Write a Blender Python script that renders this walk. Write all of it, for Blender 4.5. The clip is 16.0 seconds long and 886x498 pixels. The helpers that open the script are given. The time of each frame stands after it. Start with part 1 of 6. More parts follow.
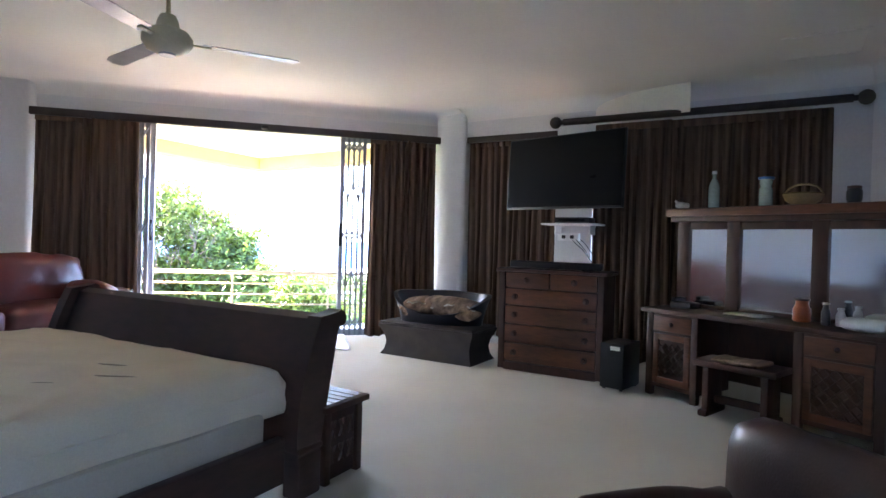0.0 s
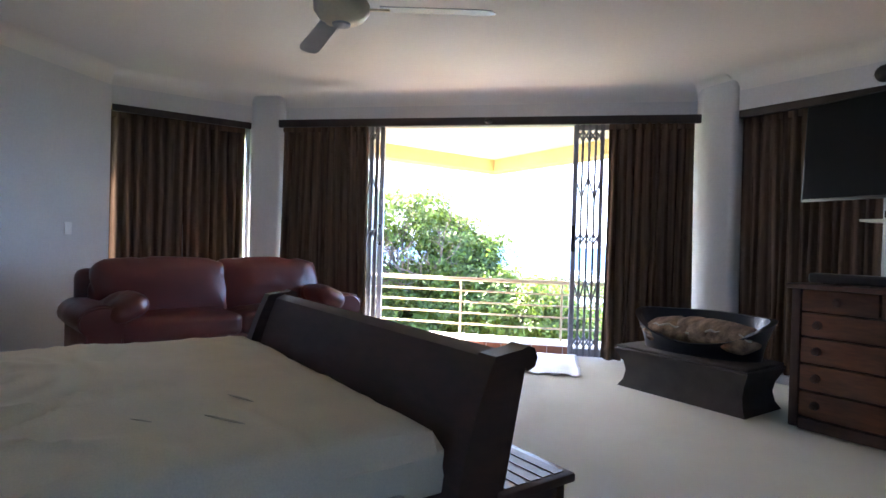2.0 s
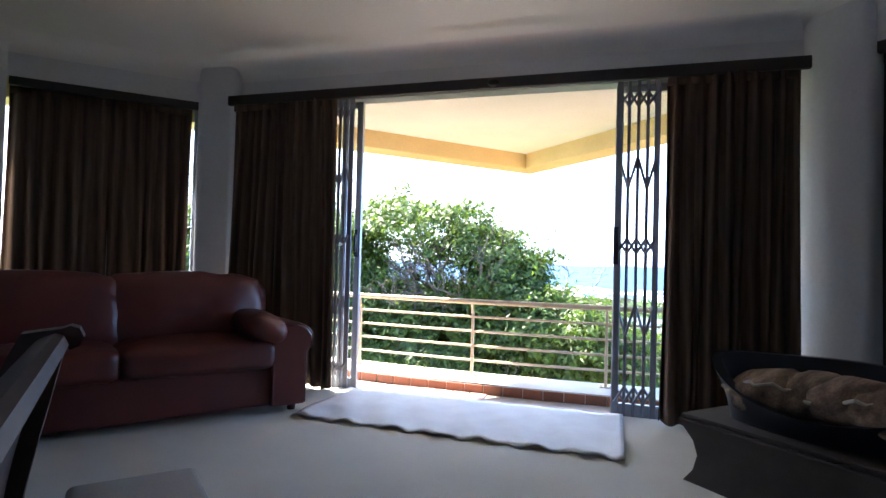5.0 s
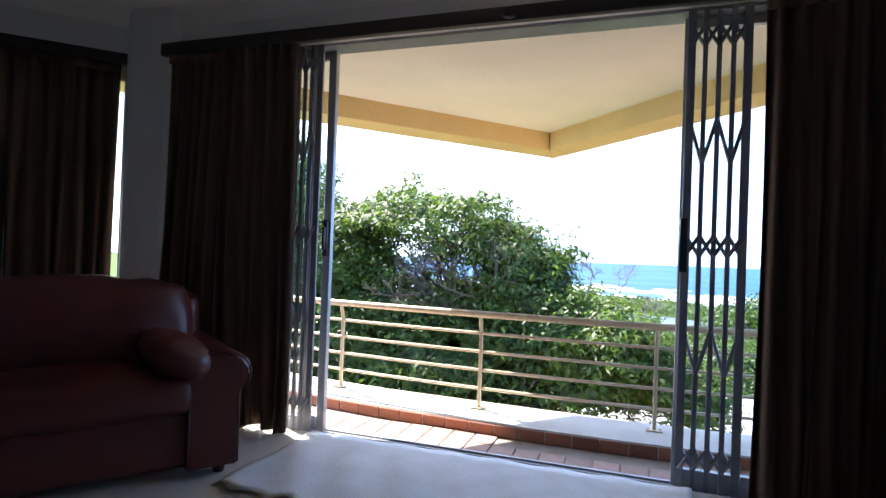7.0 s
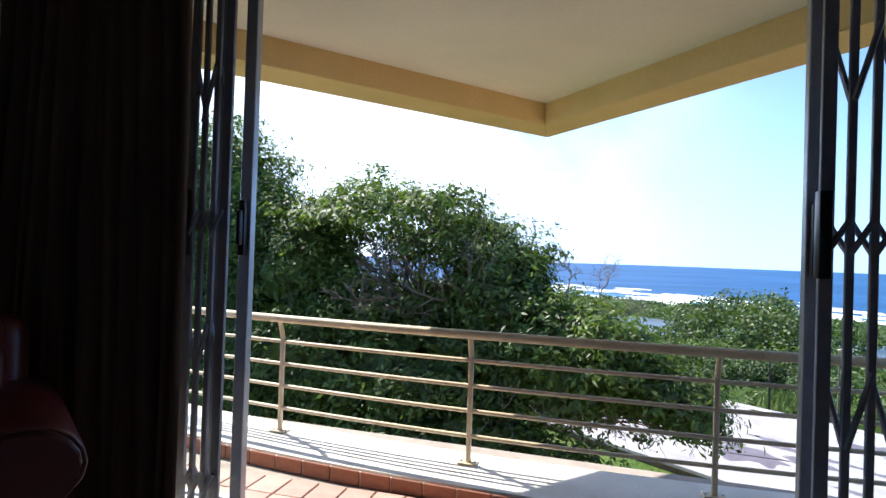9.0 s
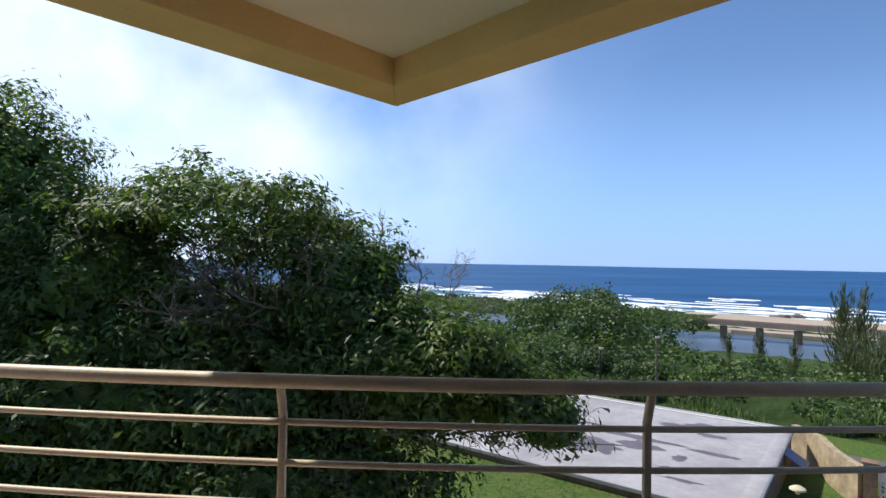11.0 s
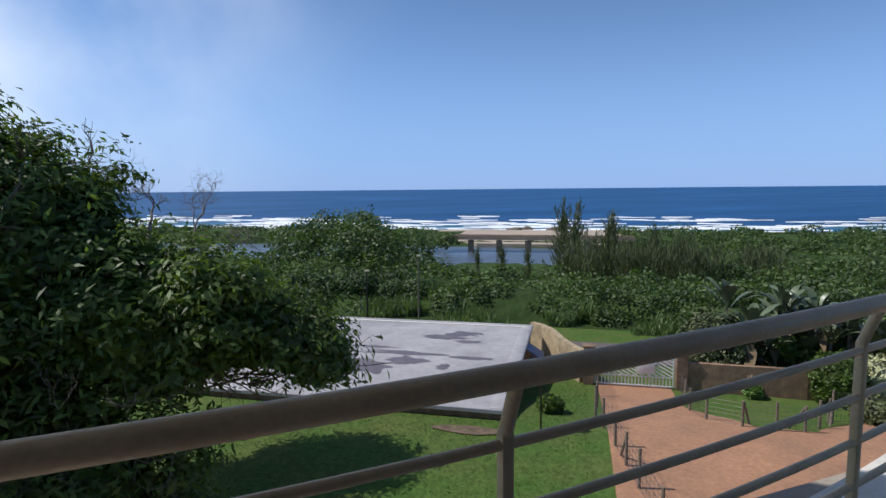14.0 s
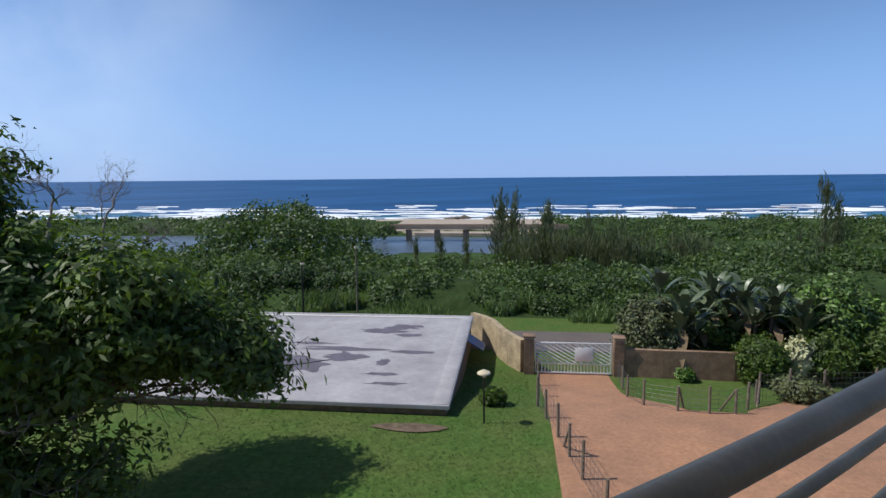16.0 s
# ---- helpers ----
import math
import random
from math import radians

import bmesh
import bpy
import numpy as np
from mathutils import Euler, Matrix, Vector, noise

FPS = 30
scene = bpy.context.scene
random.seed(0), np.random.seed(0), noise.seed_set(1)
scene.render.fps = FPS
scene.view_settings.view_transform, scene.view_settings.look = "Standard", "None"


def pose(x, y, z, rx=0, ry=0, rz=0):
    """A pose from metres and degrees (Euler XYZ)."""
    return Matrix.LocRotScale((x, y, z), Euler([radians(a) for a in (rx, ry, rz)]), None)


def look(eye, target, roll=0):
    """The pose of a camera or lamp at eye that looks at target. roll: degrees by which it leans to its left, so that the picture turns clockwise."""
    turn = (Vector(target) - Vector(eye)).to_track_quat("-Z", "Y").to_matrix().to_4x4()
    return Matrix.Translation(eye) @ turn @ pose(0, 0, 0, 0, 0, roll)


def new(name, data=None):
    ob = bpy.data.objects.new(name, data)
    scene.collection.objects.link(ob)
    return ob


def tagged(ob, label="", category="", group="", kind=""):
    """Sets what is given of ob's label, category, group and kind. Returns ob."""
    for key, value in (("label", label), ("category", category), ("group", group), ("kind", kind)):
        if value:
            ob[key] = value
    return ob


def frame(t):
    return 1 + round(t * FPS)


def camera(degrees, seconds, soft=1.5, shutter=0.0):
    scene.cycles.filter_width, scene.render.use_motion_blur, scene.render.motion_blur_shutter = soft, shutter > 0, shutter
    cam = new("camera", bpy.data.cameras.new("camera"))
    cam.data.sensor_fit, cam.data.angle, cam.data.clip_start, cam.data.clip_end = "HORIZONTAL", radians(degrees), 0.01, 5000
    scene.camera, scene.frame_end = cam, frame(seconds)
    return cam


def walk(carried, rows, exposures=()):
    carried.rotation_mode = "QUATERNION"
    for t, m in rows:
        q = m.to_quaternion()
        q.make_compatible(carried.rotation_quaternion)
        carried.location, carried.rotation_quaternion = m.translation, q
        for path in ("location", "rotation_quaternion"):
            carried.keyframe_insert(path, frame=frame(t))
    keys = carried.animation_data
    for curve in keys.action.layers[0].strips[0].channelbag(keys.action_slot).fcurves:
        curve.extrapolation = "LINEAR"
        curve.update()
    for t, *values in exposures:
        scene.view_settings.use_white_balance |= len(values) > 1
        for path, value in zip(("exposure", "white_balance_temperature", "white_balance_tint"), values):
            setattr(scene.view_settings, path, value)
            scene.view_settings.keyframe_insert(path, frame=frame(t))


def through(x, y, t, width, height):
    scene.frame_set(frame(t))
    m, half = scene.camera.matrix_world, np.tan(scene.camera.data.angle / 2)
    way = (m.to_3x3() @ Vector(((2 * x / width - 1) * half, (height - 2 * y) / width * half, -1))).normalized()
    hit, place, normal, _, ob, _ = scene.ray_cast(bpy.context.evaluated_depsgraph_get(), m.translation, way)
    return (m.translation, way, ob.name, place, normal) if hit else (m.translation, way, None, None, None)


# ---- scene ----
cam = camera(76.0, 16.0)
PATH = [
    (0, (0.202, -0.008, 1.272), (0.7, 1.929, 1.249), 1.7),
    (0.5, (0.16, 0.236, 1.322), (0.352, 2.227, 1.275), 1.8),
    (1, (0.231, 0.472, 1.294), (0.178, 2.471, 1.252), 1.8),
    (1.5, (0.347, 0.729, 1.288), (0.109, 2.714, 1.25), 1.6),
    (2, (0.496, 0.995, 1.262), (0.127, 2.96, 1.235), 1.6),
    (2.5, (0.514, 1.248, 1.249), (0.088, 3.202, 1.228), 1.6),
    (3, (0.588, 1.571, 1.228), (0.115, 3.514, 1.221), 1.7),
    (3.5, (0.702, 1.903, 1.187), (0.193, 3.837, 1.203), 1.7),
    (4, (0.77, 2.233, 1.176), (0.237, 4.161, 1.205), 1.5),
    (6.5, (0.635, 3.911, 1.228), (-0.008, 5.805, 1.256), 2.0),
    (7, (0.505, 4.225, 1.235), (-0.139, 6.118, 1.254), 2.1),
    (7.5, (0.384, 4.562, 1.253), (-0.265, 6.454, 1.27), 2.2),
    (8, (0.247, 4.859, 1.23), (-0.395, 6.753, 1.244), 2.2),
    (10.5, (-0.124, 6.418, 1.214), (-0.269, 8.413, 1.258), 1.1),
    (11, (-0.115, 6.722, 1.207), (-0.114, 8.721, 1.248), 1.0),
    (11.5, (-0.11, 6.936, 1.203), (0.014, 8.932, 1.235), 0.9),
    (12, (-0.11, 7.184, 1.182), (0.153, 9.167, 1.198), 0.5),
    (12.5, (-0.097, 7.393, 1.17), (0.353, 9.342, 1.167), 0.1),
    (13, (-0.032, 7.585, 1.145), (0.584, 9.487, 1.072), -0.1),
    (13.5, (0.051, 7.762, 1.131), (0.769, 9.624, 0.993), -0.5),
    (14, (0.096, 7.896, 1.124), (0.894, 9.717, 0.905), -0.6),
    (14.5, (0.121, 8.037, 1.11), (0.981, 9.826, 0.863), -0.6),
    (15, (0.143, 8.204, 1.104), (1.068, 9.959, 0.851), -0.6),
    (15.5, (0.233, 8.309, 1.121), (1.193, 10.045, 0.865), -0.6),
    (16, (0.304, 8.433, 1.144), (1.294, 10.151, 0.886), -0.6),
]

# exposure: the clip's camera opens up indoors and stops down towards the daylight
EXPOSURES = [(0.0, 5.15, 6800, 18), (1.5, 4.75, 6750, 17), (3.5, 3.95, 6600, 15), (4.2, 3.65, 6500, 14), (6.4, 2.78, 6350, 13), (8.2, 1.85, 6300, 12), (10.4, 0.6, 6350, 10), (12.0, 0.1, 6250, 10), (13.0, -0.03, 6200, 10), (16.0, -0.03, 6200, 10)]
walk(cam, [(t, look(eye, target, roll)) for t, eye, target, roll in PATH], EXPOSURES)

# ---- world and sun ----
SUN_EL, SUN_DIR = radians(51), Vector((-0.87, 0.5, 0)).normalized()
world = bpy.data.worlds.new("sky")
scene.world = world
world.use_nodes = True
wn, wl = world.node_tree.nodes, world.node_tree.links
sky = wn.new("ShaderNodeTexSky")
sky.sky_type, sky.sun_disc, sky.sun_elevation = "NISHITA", False, SUN_EL
sky.sun_rotation = math.atan2(SUN_DIR.x, SUN_DIR.y)
sky.altitude, sky.air_density, sky.dust_density, sky.ozone_density = 300, 0.79, 0.05, 5.0
# pale sea haze low over the horizon, and a bank of thin cloud towards the sun
geo, sep, haze, hz = wn.new("ShaderNodeTexCoord"), wn.new("ShaderNodeSeparateXYZ"), wn.new("ShaderNodeMapRange"), wn.new("ShaderNodeMixRGB")
wl.new(geo.outputs["Generated"], sep.inputs[0]), wl.new(sep.outputs["Z"], haze.inputs[0])
haze.interpolation_type = "SMOOTHSTEP"
haze.inputs[1].default_value, haze.inputs[2].default_value, haze.inputs[3].default_value, haze.inputs[4].default_value = -0.05, 0.33, 0.9, 0.0
wl.new(haze.outputs[0], hz.inputs[0]), wl.new(sky.outputs[0], hz.inputs[1])
hz.inputs[2].default_value = (2.0, 3.35, 6.35, 1)
dot, near, cn, cr, cm, mixc = wn.new("ShaderNodeVectorMath"), wn.new("ShaderNodeMapRange"), wn.new("ShaderNodeTexNoise"), wn.new("ShaderNodeMapRange"), wn.new("ShaderNodeMath"), wn.new("ShaderNodeMixRGB")
dot.operation, cm.operation = "DOT_PRODUCT", "MULTIPLY"
dot.inputs[1].default_value = Vector((-0.62, 0.68, 0.36)).normalized()
wl.new(geo.outputs["Generated"], dot.inputs[0]), wl.new(dot.outputs["Value"], near.inputs[0])
near.interpolation_type = "SMOOTHSTEP"
near.inputs[1].default_value, near.inputs[2].default_value = 0.5, 1.0
cn.inputs["Scale"].default_value, cn.inputs["Detail"].default_value = 3.2, 5
wl.new(geo.outputs["Generated"], cn.inputs["Vector"]), wl.new(cn.outputs[0], cr.inputs[0])
cr.inputs[1].default_value, cr.inputs[2].default_value = 0.3, 0.75
wl.new(near.outputs[0], cm.inputs[0]), wl.new(cr.outputs[0], cm.inputs[1])
wl.new(cm.outputs[0], mixc.inputs[0]), wl.new(hz.outputs[0], mixc.inputs[1])
mixc.inputs[2].default_value = (7.2, 7.8, 8.6, 1)
wl.new(mixc.outputs[0], wn["Background"].inputs[0])
wn["Background"].inputs[1].default_value = 0.13
sun = new("sun", bpy.data.lights.new("sun", "SUN"))
sun.data.energy, sun.data.angle, sun.data.color = 4.2, radians(0.55), (1.0, 0.94, 0.85)
sun.matrix_world = look((0, 0, 50), Vector((0, 0, 50)) - (SUN_DIR * math.cos(SUN_EL) + Vector((0, 0, math.sin(SUN_EL)))))


# ---- materials ----
def mat(name, color, rough=0.6, metal=0.0, vary=0.15, scale=6.0, fine=60.0, bump=0.1, bump_scale=None, per_piece=0.0, stretch=(1, 1, 1), color2=None, spec=0.5, dist=0.004, island=False):
    """A two-scale noise material: broad stains, fine grain and a bump, in metres."""
    m = bpy.data.materials.new(name)
    m.use_nodes = True
    n, l = m.node_tree.nodes, m.node_tree.links
    bsdf = n["Principled BSDF"]
    tc, mp = n.new("ShaderNodeTexCoord"), n.new("ShaderNodeMapping")
    mp.inputs["Scale"].default_value = stretch
    l.new(tc.outputs["Object"], mp.inputs[0])
    big, small = n.new("ShaderNodeTexNoise"), n.new("ShaderNodeTexNoise")
    big.inputs["Scale"].default_value, big.inputs["Detail"].default_value = scale, 4
    small.inputs["Scale"].default_value, small.inputs["Detail"].default_value = fine, 3
    l.new(mp.outputs[0], big.inputs["Vector"]), l.new(mp.outputs[0], small.inputs["Vector"])
    mix = n.new("ShaderNodeMixRGB")
    ramp = n.new("ShaderNodeMapRange")
    ramp.inputs[1].default_value, ramp.inputs[2].default_value = 0.3, 0.7
    l.new(big.outputs[0], ramp.inputs[0]), l.new(ramp.outputs[0], mix.inputs[0])
    c2 = color2 or tuple(c * (1 - 2 * vary) for c in color)
    mix.inputs[1].default_value, mix.inputs[2].default_value = (*color, 1), (*c2, 1)
    hsv = n.new("ShaderNodeHueSaturation")
    l.new(mix.outputs[0], hsv.inputs["Color"])
    val = n.new("ShaderNodeMapRange")
    val.inputs[1].default_value, val.inputs[2].default_value, val.inputs[3].default_value, val.inputs[4].default_value = 0.25, 0.75, 1 - vary, 1 + vary
    l.new(small.outputs[0], val.inputs[0])
    if per_piece:
        if island:
            info, out = n.new("ShaderNodeNewGeometry"), "Random Per Island"
        else:
            info, out = n.new("ShaderNodeObjectInfo"), "Random"
        pr, mul = n.new("ShaderNodeMapRange"), n.new("ShaderNodeMath")
        pr.inputs[3].default_value, pr.inputs[4].default_value = 1 - per_piece, 1 + per_piece
        mul.operation = "MULTIPLY"
        l.new(info.outputs[out], pr.inputs[0]), l.new(pr.outputs[0], mul.inputs[0]), l.new(val.outputs[0], mul.inputs[1])
        l.new(mul.outputs[0], hsv.inputs["Value"])
    else:
        l.new(val.outputs[0], hsv.inputs["Value"])
    l.new(hsv.outputs[0], bsdf.inputs["Base Color"])
    rr = n.new("ShaderNodeMapRange")
    rr.inputs[3].default_value, rr.inputs[4].default_value = max(rough - 0.1, 0.02), min(rough + 0.1, 1)
    l.new(big.outputs[0], rr.inputs[0]), l.new(rr.outputs[0], bsdf.inputs["Roughness"])
    bsdf.inputs["Metallic"].default_value, bsdf.inputs["Specular IOR Level"].default_value = metal, spec
    if bump:
        b = n.new("ShaderNodeBump")
        b.inputs["Strength"].default_value, b.inputs["Distance"].default_value = bump, dist
        src = small
        if bump_scale:
            src = n.new("ShaderNodeTexNoise")
            src.inputs["Scale"].default_value, src.inputs["Detail"].default_value = bump_scale, 4
            l.new(mp.outputs[0], src.inputs["Vector"])
        l.new(src.outputs[0], b.inputs["Height"]), l.new(b.outputs[0], bsdf.inputs["Normal"])
    return m


PLASTER = mat("plaster", (0.60, 0.60, 0.595), 0.85, vary=0.04, scale=1.2, fine=40, bump=0.15)
CEILING = mat("ceiling_paint", (0.68, 0.66, 0.63), 0.8, vary=0.03, scale=0.8, fine=50, bump=0.06)
CARPET = mat("carpet", (0.74, 0.71, 0.63), 0.98, vary=0.05, scale=1.3, fine=220, bump=0.7, dist=0.01, spec=0.1)
WOOD = mat("dark_wood", (0.075, 0.03, 0.018), 0.45, vary=0.25, scale=5, fine=30, stretch=(1, 1, 0.25), bump=0.15)
WOOD_RED = mat("red_brown_wood", (0.17, 0.06, 0.026), 0.4, vary=0.3, scale=6, fine=35, stretch=(0.3, 0.3, 1.6), bump=0.15)
WOOD_BED = mat("bed_wood", (0.06, 0.028, 0.021), 0.5, vary=0.22, scale=4, fine=26, stretch=(0.4, 0.4, 1.4), bump=0.12)
TRACK = mat("stained_track_wood", (0.03, 0.017, 0.012), 0.5, vary=0.2, scale=6, fine=40)
LEATHER = mat("red_brown_leather", (0.13, 0.024, 0.018), 0.38, vary=0.16, scale=3, fine=160, bump=0.25, dist=0.003)
LEATHER_DARK = mat("dark_brown_leather", (0.045, 0.016, 0.011), 0.36, vary=0.15, scale=4, fine=160, bump=0.25, dist=0.003)
CURTAIN = mat("striped_curtain", (0.15, 0.098, 0.066), 0.9, vary=0.16, scale=16, fine=180, stretch=(1, 1, 0.03), color2=(0.062, 0.036, 0.026), bump=0.2, dist=0.003, spec=0.15)
SHEET = mat("cream_sheet", (0.78, 0.68, 0.53), 0.85, vary=0.05, scale=3, fine=150, bump=0.2, spec=0.2)
BASEFAB = mat("bed_base_fabric", (0.58, 0.52, 0.43), 0.9, vary=0.05, scale=4, fine=120, bump=0.2, spec=0.2)
BLACK = mat("black_plastic", (0.012, 0.012, 0.014), 0.35, vary=0.1, scale=8, fine=90, bump=0.05)
SCREEN = mat("tv_screen", (0.003, 0.0035, 0.005), 0.3, vary=0.05, scale=2, fine=20, bump=0, spec=0.12)
WHITE = mat("white_plastic", (0.75, 0.75, 0.73), 0.4, vary=0.04, scale=8, fine=60, bump=0.04)
CREAM = mat("cream_enamel", (0.66, 0.57, 0.38), 0.35, vary=0.05, scale=6, fine=60, bump=0.05)
ALU = mat("grey_aluminium", (0.42, 0.43, 0.45), 0.4, metal=0.7, vary=0.08, scale=5, fine=80, bump=0.05)
GATE = mat("gate_steel", (0.30, 0.31, 0.35), 0.45, metal=0.3, vary=0.1, scale=10, fine=80, bump=0.08)
RAIL = mat("cream_rail_paint", (0.64, 0.51, 0.32), 0.5, vary=0.1, scale=7, fine=70, bump=0.12)
BEAM = mat("yellow_exterior_paint", (0.70, 0.52, 0.25), 0.8, vary=0.06, scale=2, fine=50, bump=0.15)
SOFFIT = mat("white_exterior_plaster", (0.80, 0.74, 0.66), 0.85, vary=0.04, scale=1.5, fine=40, bump=0.15)
KERB = mat("white_kerb_paint", (0.7, 0.67, 0.6), 0.8, vary=0.08, scale=4, fine=50, bump=0.2)
TILE = mat("terracotta_tile", (0.36, 0.14, 0.075), 0.6, vary=0.12, scale=9, fine=60, per_piece=0.15, bump=0.15)
FLOORTILE = mat("balcony_tile", (0.45, 0.28, 0.22), 0.6, vary=0.12, scale=8, fine=60, per_piece=0.12, bump=0.15)
GROUT = mat("grout", (0.35, 0.3, 0.25), 0.9, vary=0.12, scale=10, fine=80)
GRASS_M = mat("lawn", (0.062, 0.118, 0.024), 0.95, vary=0.28, scale=0.7, fine=7, color2=(0.095, 0.125, 0.035), bump=1.0, dist=0.05, spec=0.1)
BRICKPAVE = mat("red_brick_paving", (0.40, 0.205, 0.11), 0.85, vary=0.2, scale=0.7, fine=9, color2=(0.29, 0.155, 0.09), bump=0.5, dist=0.01)
ROOFM = mat("flat_roof_membrane", (0.40, 0.385, 0.39), 0.8, vary=0.1, scale=0.6, fine=5, color2=(0.28, 0.265, 0.275), stretch=(1, 1, 1), bump=0.2)
STAIN = mat("roof_stain", (0.15, 0.13, 0.155), 0.6, vary=0.15, scale=1.5, fine=14)
SEA = mat("sea_water", (0.016, 0.09, 0.235), 0.55, vary=0.16, scale=0.012, fine=0.1, stretch=(0.3, 1, 1), bump=0.35, dist=0.4, spec=0.15)
RIVER = mat("river_water", (0.09, 0.12, 0.16), 0.3, vary=0.1, scale=0.03, fine=0.4, bump=0.2, dist=0.1, spec=0.3)
SHALLOW = mat("shallow_water", (0.035, 0.15, 0.25), 0.5, vary=0.15, scale=0.02, fine=0.15, stretch=(0.3, 1, 1), bump=0.3, dist=0.3, spec=0.2)
FOAM = mat("surf_foam", (0.85, 0.88, 0.9), 0.9, vary=0.05, scale=0.05, fine=0.5, bump=0)
SAND = mat("beach_sand", (0.42, 0.34, 0.26), 0.95, vary=0.08, scale=0.05, fine=0.5, bump=0)
SCRUB = mat("scrub_ground", (0.05, 0.085, 0.025), 0.95, vary=0.25, scale=0.08, fine=0.7, bump=1.0, dist=0.5, spec=0.1)


def leafy(name, color, color2, through, **kw):
    """A leaf: a glossy upper side that lets some light through."""
    m = mat(name, color, color2=color2, island=True, bump=0, **kw)
    n, l = m.node_tree.nodes, m.node_tree.links
    b, o = n["Principled BSDF"], n["Material Output"]
    tr, mx, br = n.new("ShaderNodeBsdfTranslucent"), n.new("ShaderNodeMixShader"), n.new("ShaderNodeMixRGB")
    br.blend_type = "MULTIPLY"
    br.inputs[0].default_value, br.inputs[2].default_value = 1.0, (1.5, 1.6, 0.7, 1)
    l.new(b.inputs["Base Color"].links[0].from_socket, br.inputs[1]), l.new(br.outputs[0], tr.inputs[0])
    mx.inputs[0].default_value = through
    l.new(b.outputs[0], mx.inputs[1]), l.new(tr.outputs[0], mx.inputs[2]), l.new(mx.outputs[0], o.inputs[0])
    return m


LEAF = leafy("leaf_green", (0.105, 0.165, 0.03), (0.06, 0.095, 0.02), 0.4, rough=0.55, vary=0.25, scale=0.5, fine=3, per_piece=0.55)
BUSHLEAF = leafy("bush_leaf", (0.095, 0.15, 0.035), (0.03, 0.058, 0.018), 0.3, rough=0.6, vary=0.3, scale=0.13, fine=0.8, per_piece=0.45)
PINELEAF = leafy("casuarina_needles", (0.10, 0.12, 0.055), (0.075, 0.09, 0.045), 0.3, rough=0.7, vary=0.2, scale=0.3, fine=3, per_piece=0.3)
REED = leafy("reed_green", (0.13, 0.19, 0.065), (0.09, 0.14, 0.05), 0.3, rough=0.6, vary=0.2, scale=0.3, fine=2, per_piece=0.35)
BLUE = mat("blue_plastic", (0.03, 0.13, 0.35), 0.4, vary=0.1)
BARK = mat("grey_bark", (0.16, 0.13, 0.10), 0.9, vary=0.25, scale=4, fine=30, bump=0.5, dist=0.02)
WALLBRICK = mat("face_brick", (0.3, 0.19, 0.12), 0.85, vary=0.2, scale=3, fine=14, per_piece=0.2, bump=0.4)
SANDWALL = mat("sandstone_wall", (0.46, 0.36, 0.22), 0.9, vary=0.2, scale=2, fine=9, bump=0.5, dist=0.03)
CONCRETE = mat("bridge_concrete", (0.4, 0.29, 0.2), 0.9, vary=0.1, scale=0.3, fine=2)
ASPHALT = mat("old_asphalt", (0.14, 0.115, 0.1), 0.9, vary=0.12, scale=0.6, fine=12, bump=0.3)
FENCEWOOD = mat("weathered_post", (0.2, 0.16, 0.12), 0.9, vary=0.2, scale=8, fine=40, bump=0.3)


def glass_mat():
    m = bpy.data.materials.new("window_glass")
    m.use_nodes = True
    n, l = m.node_tree.nodes, m.node_tree.links
    b = n["Principled BSDF"]
    b.inputs["Transmission Weight"].default_value, b.inputs["Roughness"].default_value, b.inputs["IOR"].default_value = 1.0, 0.0, 1.02
    b.inputs["Base Color"].default_value = (0.93, 0.97, 0.97, 1)
    return m


GLASS = glass_mat()
MIRROR = mat("mirror_glass", (0.85, 0.87, 0.88), 0.1, metal=1.0, vary=0.01, scale=1, fine=5, bump=0)
MIRROR.node_tree.nodes["Principled BSDF"].inputs["Roughness"].default_value = 0.02


# ---- building helpers ----
def box(bm, c, s, m=None, bevel=0.0, segs=2):
    """A box of size s about c, turned by m, with rounded edges."""
    r = bmesh.ops.create_cube(bm, size=1, matrix=(m or Matrix()) @ Matrix.Translation(c) @ Matrix.Diagonal((*s, 1)))
    if bevel:
        bmesh.ops.bevel(bm, geom=list({e for v in r["verts"] for e in v.link_edges}), offset=bevel, segments=segs, affect="EDGES", profile=0.5)
    return bm


def rod(bm, a, b, r, r2=None, n=10):
    """A round bar from a to b."""
    a, b = Vector(a), Vector(b)
    d = b - a
    q = d.to_track_quat("Z", "Y").to_matrix().to_4x4()
    bmesh.ops.create_cone(bm, cap_ends=True, segments=n, radius1=r, radius2=r if r2 is None else r2, depth=d.length, matrix=Matrix.Translation((a + b) / 2) @ q)
    return bm


def ball(bm, c, s, m=None, u=16, v=10):
    bmesh.ops.create_uvsphere(bm, u_segments=u, v_segments=v, radius=1, matrix=(m or Matrix()) @ Matrix.Translation(c) @ Matrix.Diagonal((*s, 1)))
    return bm


def prism(bm, pts, z0, z1, m=None):
    """A solid over the outline pts (x, y) from z0 to z1."""
    m = m or Matrix()
    lo = [bm.verts.new(m @ Vector((x, y, z0))) for x, y in pts]
    hi = [bm.verts.new(m @ Vector((x, y, z1))) for x, y in pts]
    bm.faces.new(lo[::-1]), bm.faces.new(hi)
    for i in range(len(pts)):
        j = (i + 1) % len(pts)
        bm.faces.new((lo[i], lo[j], hi[j], hi[i]))
    bmesh.ops.recalc_face_normals(bm, faces=bm.faces)
    return bm


